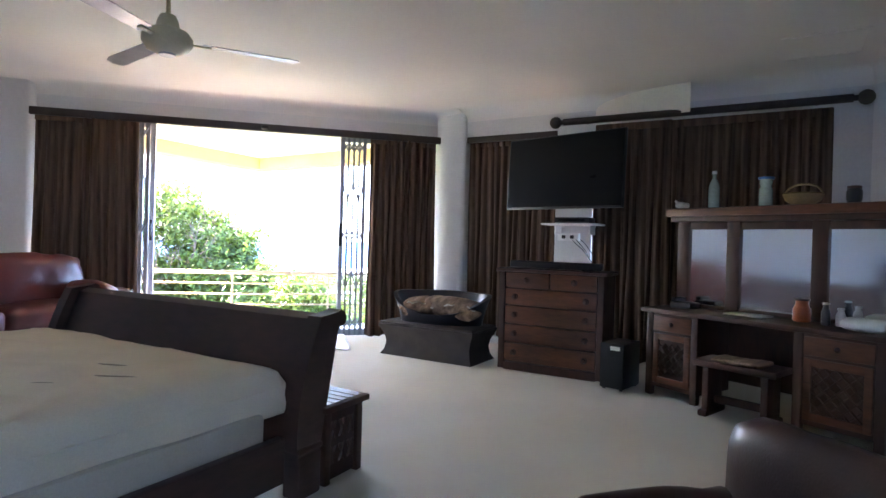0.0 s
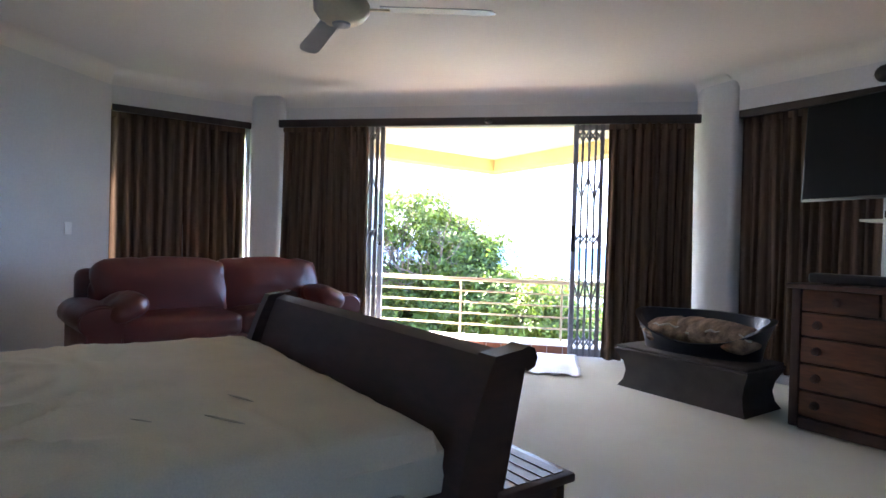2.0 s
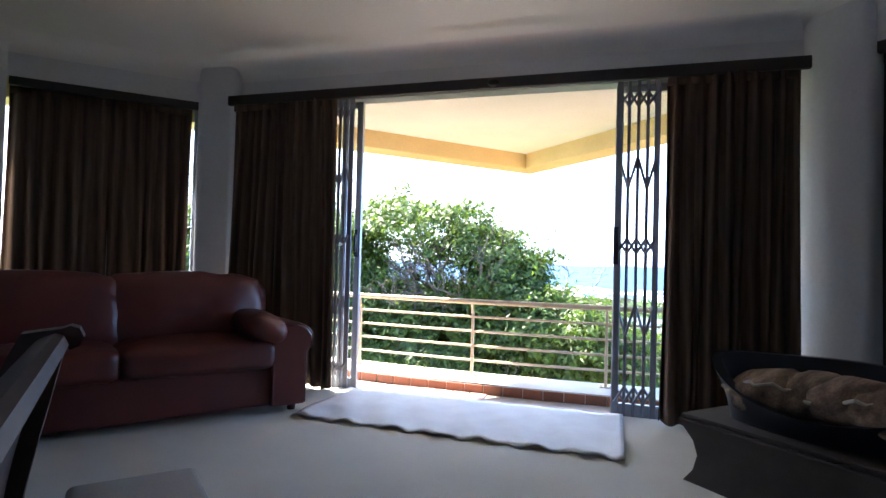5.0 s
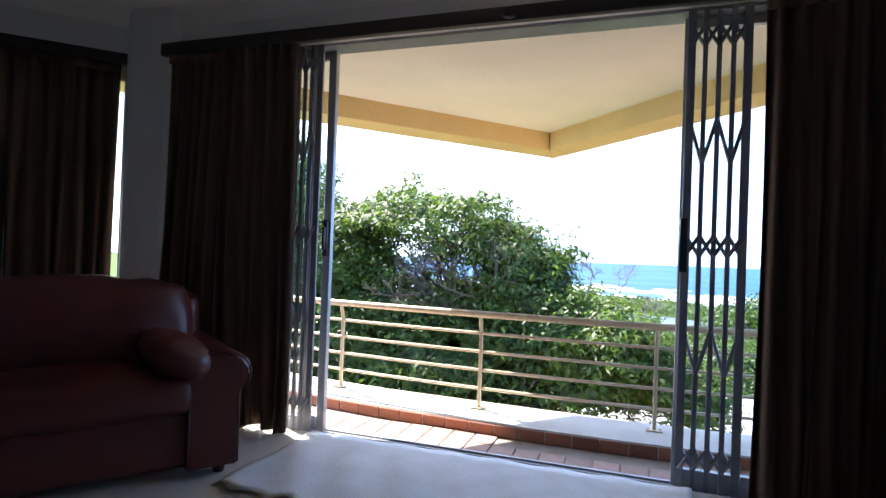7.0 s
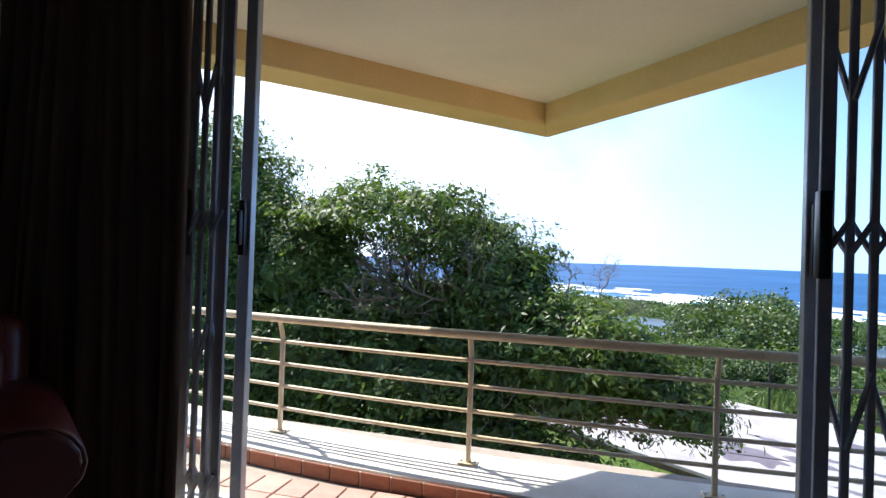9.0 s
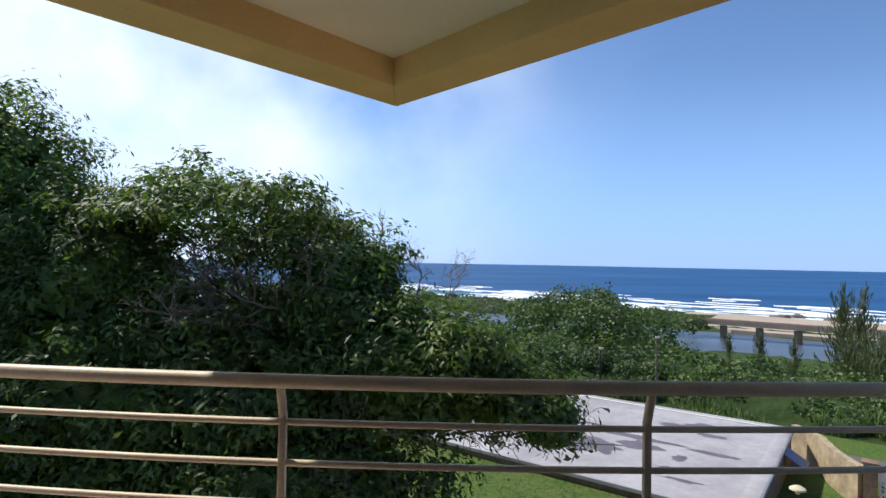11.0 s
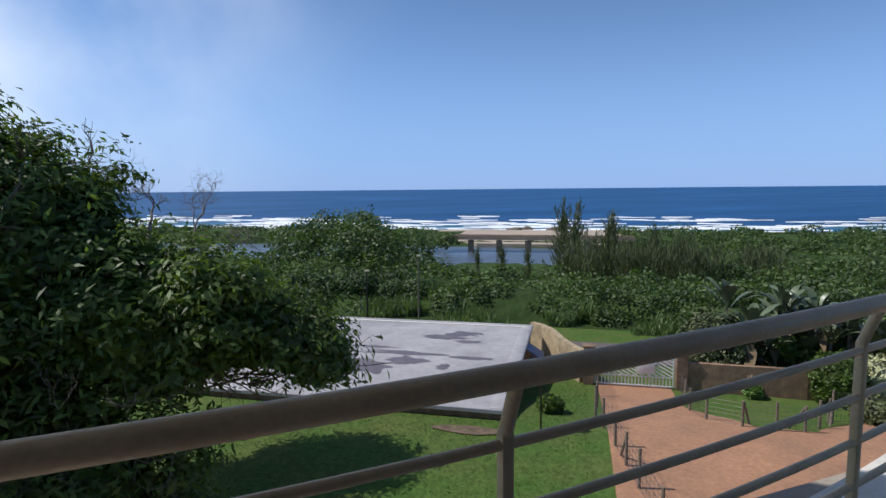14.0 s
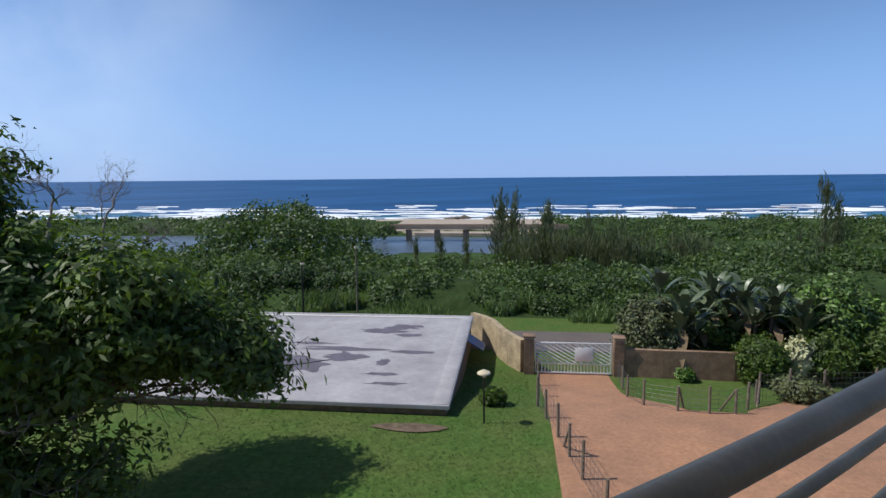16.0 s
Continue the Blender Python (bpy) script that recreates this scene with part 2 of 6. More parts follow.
def lathe(bm, prof, c=(0, 0, 0), n=20, m=None):
    """A turned body: prof is (radius, z) from foot to top."""
    m = (m or Matrix()) @ Matrix.Translation(c)
    rings = [[bm.verts.new(m @ Vector((r * math.cos(2 * math.pi * k / n), r * math.sin(2 * math.pi * k / n), z))) for k in range(n)] for r, z in prof]
    for a, b in zip(rings, rings[1:]):
        for k in range(n):
            bm.faces.new((a[k], a[(k + 1) % n], b[(k + 1) % n], b[k]))
    bm.faces.new(rings[0][::-1]), bm.faces.new(rings[-1])
    return bm


def obj(name, bm, material, parent=None, label="", smooth=True):
    me = bpy.data.meshes.new(name)
    bm.to_mesh(me)
    bm.free()
    me.materials.append(material)
    if smooth:
        for p in me.polygons:
            p.use_smooth = True
        me.set_sharp_from_angle(angle=radians(38))
    ob = new(name, me)
    ob.parent = parent
    if label:
        ob["label"] = label
    return ob


def part(name, bm, material, parent, label="", smooth=True):
    return obj(name, bm, material, parent, label, smooth)


def thing(name, label, category, m, group="", kind=""):
    e = new(name)
    e.empty_display_size = 0.1
    e.matrix_world = m
    return tagged(e, label, category, group, kind)


def setting(name, bm, material, label="", category="", smooth=True):
    return tagged(obj(name, bm, material, None, "", smooth), label, category, "", "structure")


B = bmesh.new


def raw(name, verts, faces, material, parent=None, smooth=False):
    me = bpy.data.meshes.new(name)
    me.from_pydata(verts, [], faces)
    me.materials.append(material)
    if smooth:
        me.shade_smooth()
    ob = new(name, me)
    ob.parent = parent
    return ob


# ---- room: an octagonal bay; walls with openings ----
CEIL = 3.03
P_LB, P_L1, P_L2, P_F1, P_F2, P_R1 = (-4.25, -2.4), (-4.25, 6.42), (-3.17, 7.52), (-2.79, 7.62), (2.04, 7.62), (2.30, 7.24)
P_R2, P_RB = (5.4, 4.16), (5.4, -2.4)
HEAD = 2.67


def wall_run(bm, p, q, z0, z1, thick=0.25, inset=0.0):
    """A slab along p to q; the room lies to its right-hand side, the thickness goes outwards."""
    p, q = Vector((*p, 0)), Vector((*q, 0))
    d = (q - p).normalized()
    nrm = Vector((-d.y, d.x, 0))
    pts = [p + nrm * inset, q + nrm * inset, q + nrm * thick, p + nrm * thick]
    prism(bm, [(v.x, v.y) for v in pts], z0, z1)


def lerp(p, q, s):
    """The point s metres from p towards q."""
    v = Vector(q) - Vector(p)
    r = Vector(p) + v.normalized() * s
    return (r.x, r.y)


LEN_L = (Vector(P_L2) - Vector(P_L1)).length
LEN_R = (Vector(P_R2) - Vector(P_R1)).length
bm = B()
wall_run(bm, P_LB, P_L1, 0, CEIL)
setting("wall_west", bm, PLASTER, "plain white plastered bedroom wall", "wall")
bm = B()
wall_run(bm, P_L1, P_L2, HEAD, CEIL, 0.2), wall_run(bm, P_L1, P_L2, 0, 0.08, 0.2)
setting("wall_north_west", bm, PLASTER, "white plastered wall over the angled window", "wall")
bm = B()
wall_run(bm, P_F1, P_F2, HEAD, CEIL)
setting("wall_north", bm, PLASTER, "white plastered lintel over the sliding doors", "wall")
bm = B()
wall_run(bm, P_R1, lerp(P_R1, P_R2, 1.3), HEAD, CEIL), wall_run(bm, P_R1, lerp(P_R1, P_R2, 1.3), 0, 0.08)
wall_run(bm, lerp(P_R1, P_R2, 1.3), lerp(P_R1, P_R2, 1.75), 0, CEIL)
wall_run(bm, lerp(P_R1, P_R2, 1.75), lerp(P_R1, P_R2, LEN_R - 0.35), 2.55, CEIL), wall_run(bm, lerp(P_R1, P_R2, 1.75), lerp(P_R1, P_R2, LEN_R - 0.35), 0, 0.9)
wall_run(bm, lerp(P_R1, P_R2, LEN_R - 0.35), P_R2, 0, CEIL)
setting("wall_north_east", bm, PLASTER, "white plastered wall with two curtained windows", "wall")
bm = B()
wall_run(bm, P_R2, P_RB, 0, CEIL)
setting("wall_east", bm, PLASTER, "plain white plastered bedroom wall", "wall")
bm = B()  # a small high unseen opening, added behind the walk's start to light the bed
S1, S2 = (0.5, -2.4), (-0.5, -2.4)
wall_run(bm, P_RB, S1, 0, CEIL), wall_run(bm, S2, P_LB, 0, CEIL), wall_run(bm, S1, S2, 2.2, CEIL), wall_run(bm, S1, S2, 0, 1.1)
setting("wall_south", bm, PLASTER, "plain white plastered bedroom wall", "wall")


def column(name, pts):
    bm = B()
    prism(bm, pts, 0, CEIL)
    up = [e for e in bm.edges if abs(e.verts[0].co.z - e.verts[1].co.z) > 1]
    bmesh.ops.bevel(bm, geom=up, offset=0.07, segments=5, affect="EDGES", profile=0.5)
    setting(name, bm, PLASTER, "white plastered corner column with rounded edges", "column")


column("column_west", [(-3.17, 7.46), (-2.79, 7.54), (-2.79, 7.9), (-3.05, 7.98), (-3.34, 7.72)])
column("column_east", [(2.04, 7.54), (2.30, 7.16), (2.56, 7.42), (2.36, 7.98), (2.04, 7.9)])
ROOM = [P_LB, P_L1, P_L2, P_F1, P_F2, P_R1, P_R2, P_RB]
OUT = [(-4.5, -2.65), (-4.5, 6.52), (-3.35, 7.76), (-2.9, 7.86), (2.14, 7.86), (2.5, 7.5), (5.65, 4.26), (5.65, -2.65)]
bm = B()
prism(bm, OUT, CEIL, CEIL + 0.2)
setting("ceiling", bm, CEILING, "plain off-white plastered ceiling", "ceiling")
bm = B()
prism(bm, [(-4.5, -2.65), (-4.5, 6.52), (-3.35, 7.76), (-2.9, 7.86), (-2.8, 7.6), (2.06, 7.6), (2.14, 7.86), (2.5, 7.5), (5.65, 4.26), (5.65, -2.65)], -0.2, 0)
setting("floor", bm, CARPET, "pale cream wall-to-wall carpet", "floor")

# cove between walls and ceiling, one strip a wall
def cove(name, p, q, r=0.16):
    p, q = Vector((*p, 0)), Vector((*q, 0))
    d = (q - p).normalized()
    inn = Vector((d.y, -d.x, 0))
    prof = [(0.0, CEIL), (0.0, CEIL - r)] + [(r - r * math.cos(a), CEIL - r + r * math.sin(a)) for a in [math.pi / 2 * k / 6 for k in range(1, 7)]]
    bm = B()
    va = [bm.verts.new(p + inn * u + Vector((0, 0, z))) for u, z in prof]
    vb = [bm.verts.new(q + inn * u + Vector((0, 0, z))) for u, z in prof]
    for i in range(len(prof)):
        j = (i + 1) % len(prof)
        bm.faces.new((va[i], va[j], vb[j], vb[i]))
    bm.faces.new(va[::-1]), bm.faces.new(vb)
    bmesh.ops.recalc_face_normals(bm, faces=bm.faces)
    setting(name, bm, CEILING, "rounded plaster cove under the ceiling", "trim")


for k, (a, b) in enumerate(zip(ROOM, ROOM[1:] + ROOM[:1])):
    cove("trim", a, b)


# ---- curtains ----
def curtain(p, q, z0, z1, fold=0.085, amp=0.042, seed=0, label="", lean=0.0):
    """A hanging pleated drape from p to q."""
    rnd = random.Random(seed)
    p, q = Vector((*p, 0)), Vector((*q, 0))
    d = q - p
    L = d.length
    d.normalize()
    nrm = Vector((-d.y, d.x, 0))
    nf = max(int(L / fold), 2)
    step = 9
    n = nf * step
    jit = [rnd.uniform(0.55, 1.3) for _ in range(nf + 2)]
    ph = [rnd.uniform(-0.35, 0.35) for _ in range(nf + 2)]
    rows = 14
    verts, faces = [], []
    for r in range(rows + 1):
        v = r / rows
        z = z1 + (z0 - z1) * v
        for i in range(n + 1):
            s = i / n
            f = s * nf
            k = int(f)
            a = jit[k] * (1 - (f - k)) + jit[k + 1] * (f - k)
            o = math.sin(2 * math.pi * f + ph[k] * v * 2) * amp * a * (0.55 + 0.6 * v) + 0.02 * math.sin(5 * s + 3 * v + seed)
            shift = 0.03 * math.sin(2 * math.pi * f * 0.37 + seed + 2.0 * v) * v + lean * v * (s - 0.5)
            w = p + d * (s * L + shift) + nrm * o
            verts.append((w.x, w.y, z + (0.012 * math.sin(f * 2.1 + seed) if r == rows else 0)))
    for r in range(rows):
        for i in range(n):
            a = r * (n + 1) + i
            faces.append((a, a + 1, a + n + 2, a + n + 1))
    ob = raw("curtain", verts, faces, CURTAIN, smooth=True)
    mod = ob.modifiers.new("thickness", "SOLIDIFY")
    mod.thickness = 0.006
    tagged(ob, label or "brown and tan striped full-length pleated curtain", "curtain", "bedroom curtains")
    # heading tape along the top edge
    bm = B()
    c = (p + q) / 2
    box(bm, (0, 0, z1 - 0.03), (L, 0.03, 0.08), Matrix.Translation(c) @ Matrix.Rotation(math.atan2(d.y, d.x), 4, "Z"), 0.008)
    part("heading_tape", bm, CURTAIN, ob)
    return ob


CY = 7.46
curtain((-2.74, CY), (-1.66, CY), 0.02, 2.61, seed=1, label="brown striped curtain drawn aside by the sliding door", lean=0.1)
curtain((1.10, CY), (1.98, CY), 0.02, 2.61, seed=2, label="brown striped curtain gathered beside the security gate")
L1b, L2b = Vector(P_L1), Vector(P_L2)
dl = (L2b - L1b).normalized()
nl = Vector((-dl.y, dl.x))
a, b = L1b + dl * 0.005 + nl * 0.1, L1b + dl * (LEN_L - 0.08) + nl * 0.1
curtain(tuple(a), tuple(b), 0.1, 2.61, fold=0.1, seed=3, label="brown striped curtain drawn across the angled window")
dr = (Vector(P_R2) - Vector(P_R1)).normalized()
nr = Vector((-dr.y, dr.x))
a, b = Vector(P_R1) + dr * 0.04 + nr * 0.1, Vector(P_R1) + dr * 1.28 + nr * 0.1
curtain(tuple(a), tuple(b), 0.02, 2.61, seed=4, label="brown striped curtain closed behind the television")
a, b, c = Vector(P_R1) + dr * 1.8 - nr * 0.12, Vector(P_R1) + dr * 2.62 - nr * 0.12, Vector(P_R1) + dr * 4.05 - nr * 0.12
curtain(tuple(a), tuple(b), 0.02, 2.66, seed=5, label="dark brown striped curtain on a wooden rod")
curtain(tuple(b - dr * 0.06 + nr * 0.05), tuple(c + nr * 0.03), 0.02, 2.66, seed=6, label="dark brown striped curtain on a wooden rod")


# dark stained curtain tracks
def track(p, q, z, knob=False):
    p, q = Vector((*p, 0)), Vector((*q, 0))
    L = (q - p).length
    m = Matrix.Translation((p + q) / 2) @ Matrix.Rotation(math.atan2((q - p).y, (q - p).x), 4, "Z")
    bm = B()
    box(bm, (0, 0, z), (L, 0.05, 0.09), m, 0.008)
    ob = obj("curtain_track", bm, TRACK)
    tagged(ob, "dark stained wooden curtain track board", "curtain track", "curtain tracks")
    if knob:
        bm = B()
        ball(bm, (0.15, -0.03, z), (0.05, 0.03, 0.035), m)
        part("joint_cover", bm, TRACK, ob)


track((-2.79, 7.44), (2.04, 7.44), 2.64, True)
track(tuple(L1b + dl * 0.01 + nl * 0.03), tuple(L1b + dl * (LEN_L - 0.02) + nl * 0.03), 2.64)
track(tuple(Vector(P_R1) + dr * 0.03 + nr * 0.03), tuple(Vector(P_R1) + dr * 1.29 + nr * 0.03), 2.64)
ra, rb = Vector(P_R1) + dr * 1.42 - nr * 0.14, Vector(P_R1) + dr * 4.2 - nr * 0.14
pole = thing("curtain_rod", "thick dark turned wooden curtain rod with ball finials", "curtain rod", Matrix.Translation((0, 0, 0)))
bm = B()
rod(bm, (*ra, 2.73), (*rb, 2.73), 0.04, n=16)
part("pole", bm, TRACK, pole)
for e in (ra, rb):
    s = -1 if e is ra else 1
    bm = B()
    w = Vector((*e, 2.73))
    d3 = Vector((*dr, 0)) * s
    rod(bm, w, w + d3 * 0.05, 0.028, n=14)
    ball(bm, w + d3 * 0.1, (0.07, 0.07, 0.07))
    part("finial", bm, TRACK, pole)
for s in (0.25, 2.5):
    bm = B()
    w = ra + dr * s
    rod(bm, (*w, 2.73), (*(w + nr * 0.14), 2.73), 0.018)
    part("bracket", bm, TRACK, pole)

# ---- sliding door frames, glass leaves and the folding gate ----
YD = 7.72


def door_leaf(x0, x1, y, z0=-0.04, z1=2.65, handle=None, glass=True):
    t = thing("sliding_door", "grey aluminium framed glass sliding door pushed open", "door", Matrix.Translation((x0, y, 0)), "sliding doors")
    w = x1 - x0
    for nm, c, s in (("stile", (0.03, 0, (z0 + z1) / 2), (0.06, 0.045, z1 - z0)), ("stile", (w - 0.03, 0, (z0 + z1) / 2), (0.06, 0.045, z1 - z0)),
                     ("rail", (w / 2, 0, z0 + 0.05), (w - 0.122, 0.04, 0.1)), ("rail", (w / 2, 0, z1 - 0.03), (w - 0.122, 0.04, 0.06))):
        bm = B()
        box(bm, c, s, None, 0.004, 1)
        part(nm, bm, ALU, t)
    bm = B()
    box(bm, (w / 2, 0, (z0 + z1) / 2 + 0.02), (w - 0.12, 0.006, z1 - z0 - 0.16))
    g = part("pane", bm, GLASS, t, "clear glass")
    g.visible_shadow = False
    if handle is not None:
        bm = B()
        box(bm, (handle, -0.035, 1.32), (0.035, 0.03, 0.26), None, 0.008)
        box(bm, (handle, -0.06, 1.32), (0.022, 0.03, 0.16), None, 0.008)
        part("handle", bm, BLACK, t, "black pull handle")


door_leaf(-2.74, -1.66, YD)
door_leaf(-2.64, -1.54, YD + 0.06, handle=1.07)
door_leaf(0.735, 2.0, YD + 0.06, handle=0.03)
bm = B()
box(bm, (-0.375, YD + 0.03, 2.66), (4.83, 0.16, 0.02))
box(bm, (-0.375, YD + 0.01, -0.125), (4.83, 0.258, 0.15))
for y in (YD - 0.06, YD - 0.01, YD + 0.03, YD + 0.09):
    box(bm, (-0.375, y, -0.044), (4.83, 0.008, 0.012))
setting("door_1", bm, ALU, "aluminium head and sill track of the sliding doors", "door frame")


def security_gate(p, q, z0=-0.03, z1=2.66, bars=5):
    """A folded trellis gate: uprights and crossing links."""
    p, q = Vector(p), Vector(q)
    t = thing("security_gate", "folded grey steel trellis security gate", "security gate", Matrix())
    for i in range(bars):
        w = p + (q - p) * i / (bars - 1)
        bm = B()
        box(bm, (w.x, w.y, (z0 + z1) / 2), (0.026 if 0 < i < bars - 1 else 0.045, 0.02, z1 - z0), None, 0.003, 1)
        part("upright", bm, GATE, t)
    levels = [(2.51, 0.06), (1.92, 0.13), (1.335, 0.06), (0.75, 0.13), (0.16, 0.06)]
    for i in range(bars - 1):
        a, b = p + (q - p) * i / (bars - 1), p + (q - p) * (i + 1) / (bars - 1)
        for z, h in levels:
            up = (1, -1) if h < 0.1 else ((1,) if i % 2 else (-1,))
            for sgn in up:
                bm = B()
                y = -0.014 * sgn
                rod(bm, (a.x, a.y + y, z - sgn * h), (b.x, b.y + y, z + sgn * h), 0.011, n=6)
                part("link", bm, GATE, t)
    bm = B()
    box(bm, (p.x - 0.012, p.y - 0.012, 1.335), (0.04, 0.05, 0.3), None, 0.005)
    part("lock_case", bm, BLACK, t, "black lock case")


security_gate((0.765, YD - 0.06), (1.05, YD - 0.06))
security_gate((-1.78, YD - 0.07), (-1.6, YD - 0.07), bars=4)


def fixed_window(name, p, q, z0, z1, out=0.17, cols=2):
    """An aluminium window in an opening along p to q."""
    p, q = Vector((*p, 0)), Vector((*q, 0))
    L = (q - p).length
    d = (q - p).normalized()
    m = Matrix.Translation(p + Vector((-d.y, d.x, 0)) * out) @ Matrix.Rotation(math.atan2(d.y, d.x), 4, "Z")
    t = tagged(new(name), "aluminium framed window behind curtains", "window", "", "structure")
    t.matrix_world = m
    bm = B()
    for x in [L * k / cols for k in range(cols + 1)]:
        box(bm, (min(max(x, 0.025), L - 0.025), 0, (z0 + z1) / 2), (0.05, 0.05, z1 - z0))
    for z in (z0 + 0.025, z1 - 0.025):
        box(bm, (L / 2, 0.001, z), (L, 0.052, 0.05))
    part("window_frame", bm, ALU, t)
    for k in range(cols):
        bm = B()
        box(bm, (L * (k + 0.5) / cols, 0, (z0 + z1) / 2), (L / cols - 0.05, 0.006, z1 - z0 - 0.1))
        part("pane", bm, GLASS, t).visible_shadow = False


fixed_window("window_1", P_L1, P_L2, 0.08, HEAD)
fixed_window("window_2", P_R1, lerp(P_R1, P_R2, 1.3), 0.08, HEAD)
fixed_window("window_3", lerp(P_R1, P_R2, 1.75), lerp(P_R1, P_R2, LEN_R - 0.35), 0.9, 2.55, cols=3)

# ---- balcony ----
RY = 8.88
bm = B()
prism(bm, [(-4.6, 7.86), (3.4, 7.86), (3.4, 9.35), (-4.6, 9.7)], -0.45, -0.162)
setting("balcony_floor", bm, GROUT, "mortar bed of the balcony floor", "floor")


def bow(x):
    """The balcony edge bows slightly towards the house in its middle."""
    return 0.03 * (x - 0.2) ** 2


XS = [-4.6 + 0.4 * k for k in range(21)]
bm = B()
prism(bm, [(x, 8.53 + bow(x)) for x in XS] + [(x, 9.1 + bow(x)) for x in XS[::-1]], -0.161, -0.062)
bmesh.ops.bevel(bm, geom=[e for e in bm.edges if e.verts[0].co.z > -0.1 and e.verts[1].co.z > -0.1], offset=0.015, segments=2, affect="EDGES")
setting("balcony_kerb", bm, KERB, "white painted kerb under the balcony railing", "kerb")
bm = B()
prism(bm, [(-4.6, 7.86), (3.4, 7.86), (3.4, 9.3), (-4.6, 9.65)], -6.4, -0.451)
setting("wall_lower_storey", bm, BEAM, "yellow painted lower storey of the house", "wall")
# soffit and the downstand beam of the roof, meeting at a corner
C0, C1 = Vector((-0.53, 11.53)), Vector((-0.505, 10.955))
la, lb = Vector((-0.655, -0.755)).normalized(), Vector((0.665, -0.747)).normalized()
BEAM_L, BEAM_Z, SOFFIT_Z = 7.0, 2.512, 2.72
for nm, d in (("roof_beam_west", la), ("roof_beam_east", lb)):
    bm = B()
    prism(bm, [tuple(C0), tuple(C0 + d * BEAM_L), tuple(C1 + d * BEAM_L), tuple(C1)], BEAM_Z, 3.05)
    bmesh.ops.bevel(bm, geom=list(bm.edges), offset=0.006, segments=1, affect="EDGES")
    setting(nm, bm, BEAM, "yellow painted beam along the balcony roof edge", "beam")
wl2, wr2 = C1 + la * BEAM_L, C1 + lb * BEAM_L
bm = B()
prism(bm, [tuple(C1), tuple(wl2), (-4.5, 6.55), (-3.35, 7.77), (-2.9, 7.87), (2.14, 7.87), (2.5, 7.52), (wr2.x, wr2.y - 0.6), tuple(wr2)], SOFFIT_Z, 3.1)
setting("balcony_ceiling", bm, SOFFIT, "off-white plastered balcony ceiling", "ceiling")
# railing
railing = thing("balcony_railing", "cream painted tubular steel balcony railing", "railing", Matrix())
POSTS = [-0.72 + 1.40 * k for k in range(-2, 3)]


def long_bar(name, y, z, r, n):
    """One tube that follows the bowed edge."""
    pts = [Vector((x, y + bow(x), z)) for x in [-4.5 + 0.2 * k for k in range(40)]]
    verts, faces = [], []
    for p in pts:
        d = Vector((1, 2 * 0.03 * (p.x - 0.2), 0)).normalized()
        side = Vector((-d.y, d.x, 0))
        for k in range(n):
            a = 2 * math.pi * k / n
            verts.append(p + side * r * math.cos(a) + Vector((0, 0, r * math.sin(a))))
    for i in range(len(pts) - 1):
        for k in range(n):
            j = (k + 1) % n
            faces.append((i * n + k, i * n + j, (i + 1) * n + j, (i + 1) * n + k))
    faces += [tuple(range(n))[::-1], tuple(range(len(verts) - n, len(verts)))]
    raw(name, verts, faces, RAIL, railing, True)


long_bar("top_rail", RY - 0.03, 0.742, 0.028, 16)
for z in (0.575, 0.418, 0.262, 0.106):
    long_bar("bar", RY + 0.02, z, 0.013, 10)
for x in POSTS:
    y = RY + bow(x)
    bm = B()
    box(bm, (x, y + 0.02, 0.27), (0.03, 0.03, 0.68), None, 0.006, 2)
    rod(bm, (x, y + 0.02, 0.6), (x, y - 0.03, 0.735), 0.017, n=10)
    post = part("post", bm, RAIL, railing)
    bm = B()
    box(bm, (x, y + 0.02, -0.057), (0.12, 0.09, 0.012), None, 0.003, 1)
    plate = part("foot_plate", bm, RAIL, post)
    for dx in (-0.045, 0.045):
        bm = B()
        rod(bm, (x + dx, y + 0.02, -0.052), (x + dx, y + 0.02, -0.044), 0.008, n=6)
        part("bolt", bm, ALU, post)

# ---- outdoors: frame of the garden, u away from the house, v to the west ----
GO, GU, GV = Vector((8.75, 22.8)), Vector((0.6, 0.8)), Vector((-0.8, 0.6))
SEA_Z = -23.5


def uv(u, v):
    w = GO + GU * u + GV * v
    return w.x, w.y


def to_uv(x, y):
    w = Vector((x, y)) - GO
    return w.dot(GU), w.dot(GV)


def smooth_step(a, b, t):
    t = min(max((t - a) / (b - a), 0), 1)
    return t * t * (3 - 2 * t)


def ground_z(x, y):
    """Lawn terrace, a fall to the gate, a flat road, then the slope to the river and the beach."""
    u, v = to_uv(x, y)
    z = -6.2 - 1.2 * smooth_step(-1.0, 7.5, u)
    z -= 7.5 * smooth_step(17, 65, u) + 6.6 * smooth_step(55, 125, u)
    river = smooth_step(138, 150, u) * (1 - smooth_step(196, 210, u)) * smooth_step(-22, -8, v)
    z += 1.2 * smooth_step(215, 240, u) - 3.5 * smooth_step(258, 300, u)
    z -= 2.5 * river
    if u > 20:
        z += 0.6 * noise.noise(Vector((x * 0.05, y * 0.05, 0))) * smooth_step(20, 60, u)
    return z


def grid_line(lo, hi, fine_lo, fine_hi, fine, grow=1.35):
    xs = list(np.arange(fine_lo, fine_hi + 0.01, fine))
    s = fine
    while xs[-1] < hi:
        s *= grow
        xs.append(xs[-1] + s)
    s = fine
    while xs[0] > lo:
        s *= grow
        xs.insert(0, xs[0] - s)
    return xs


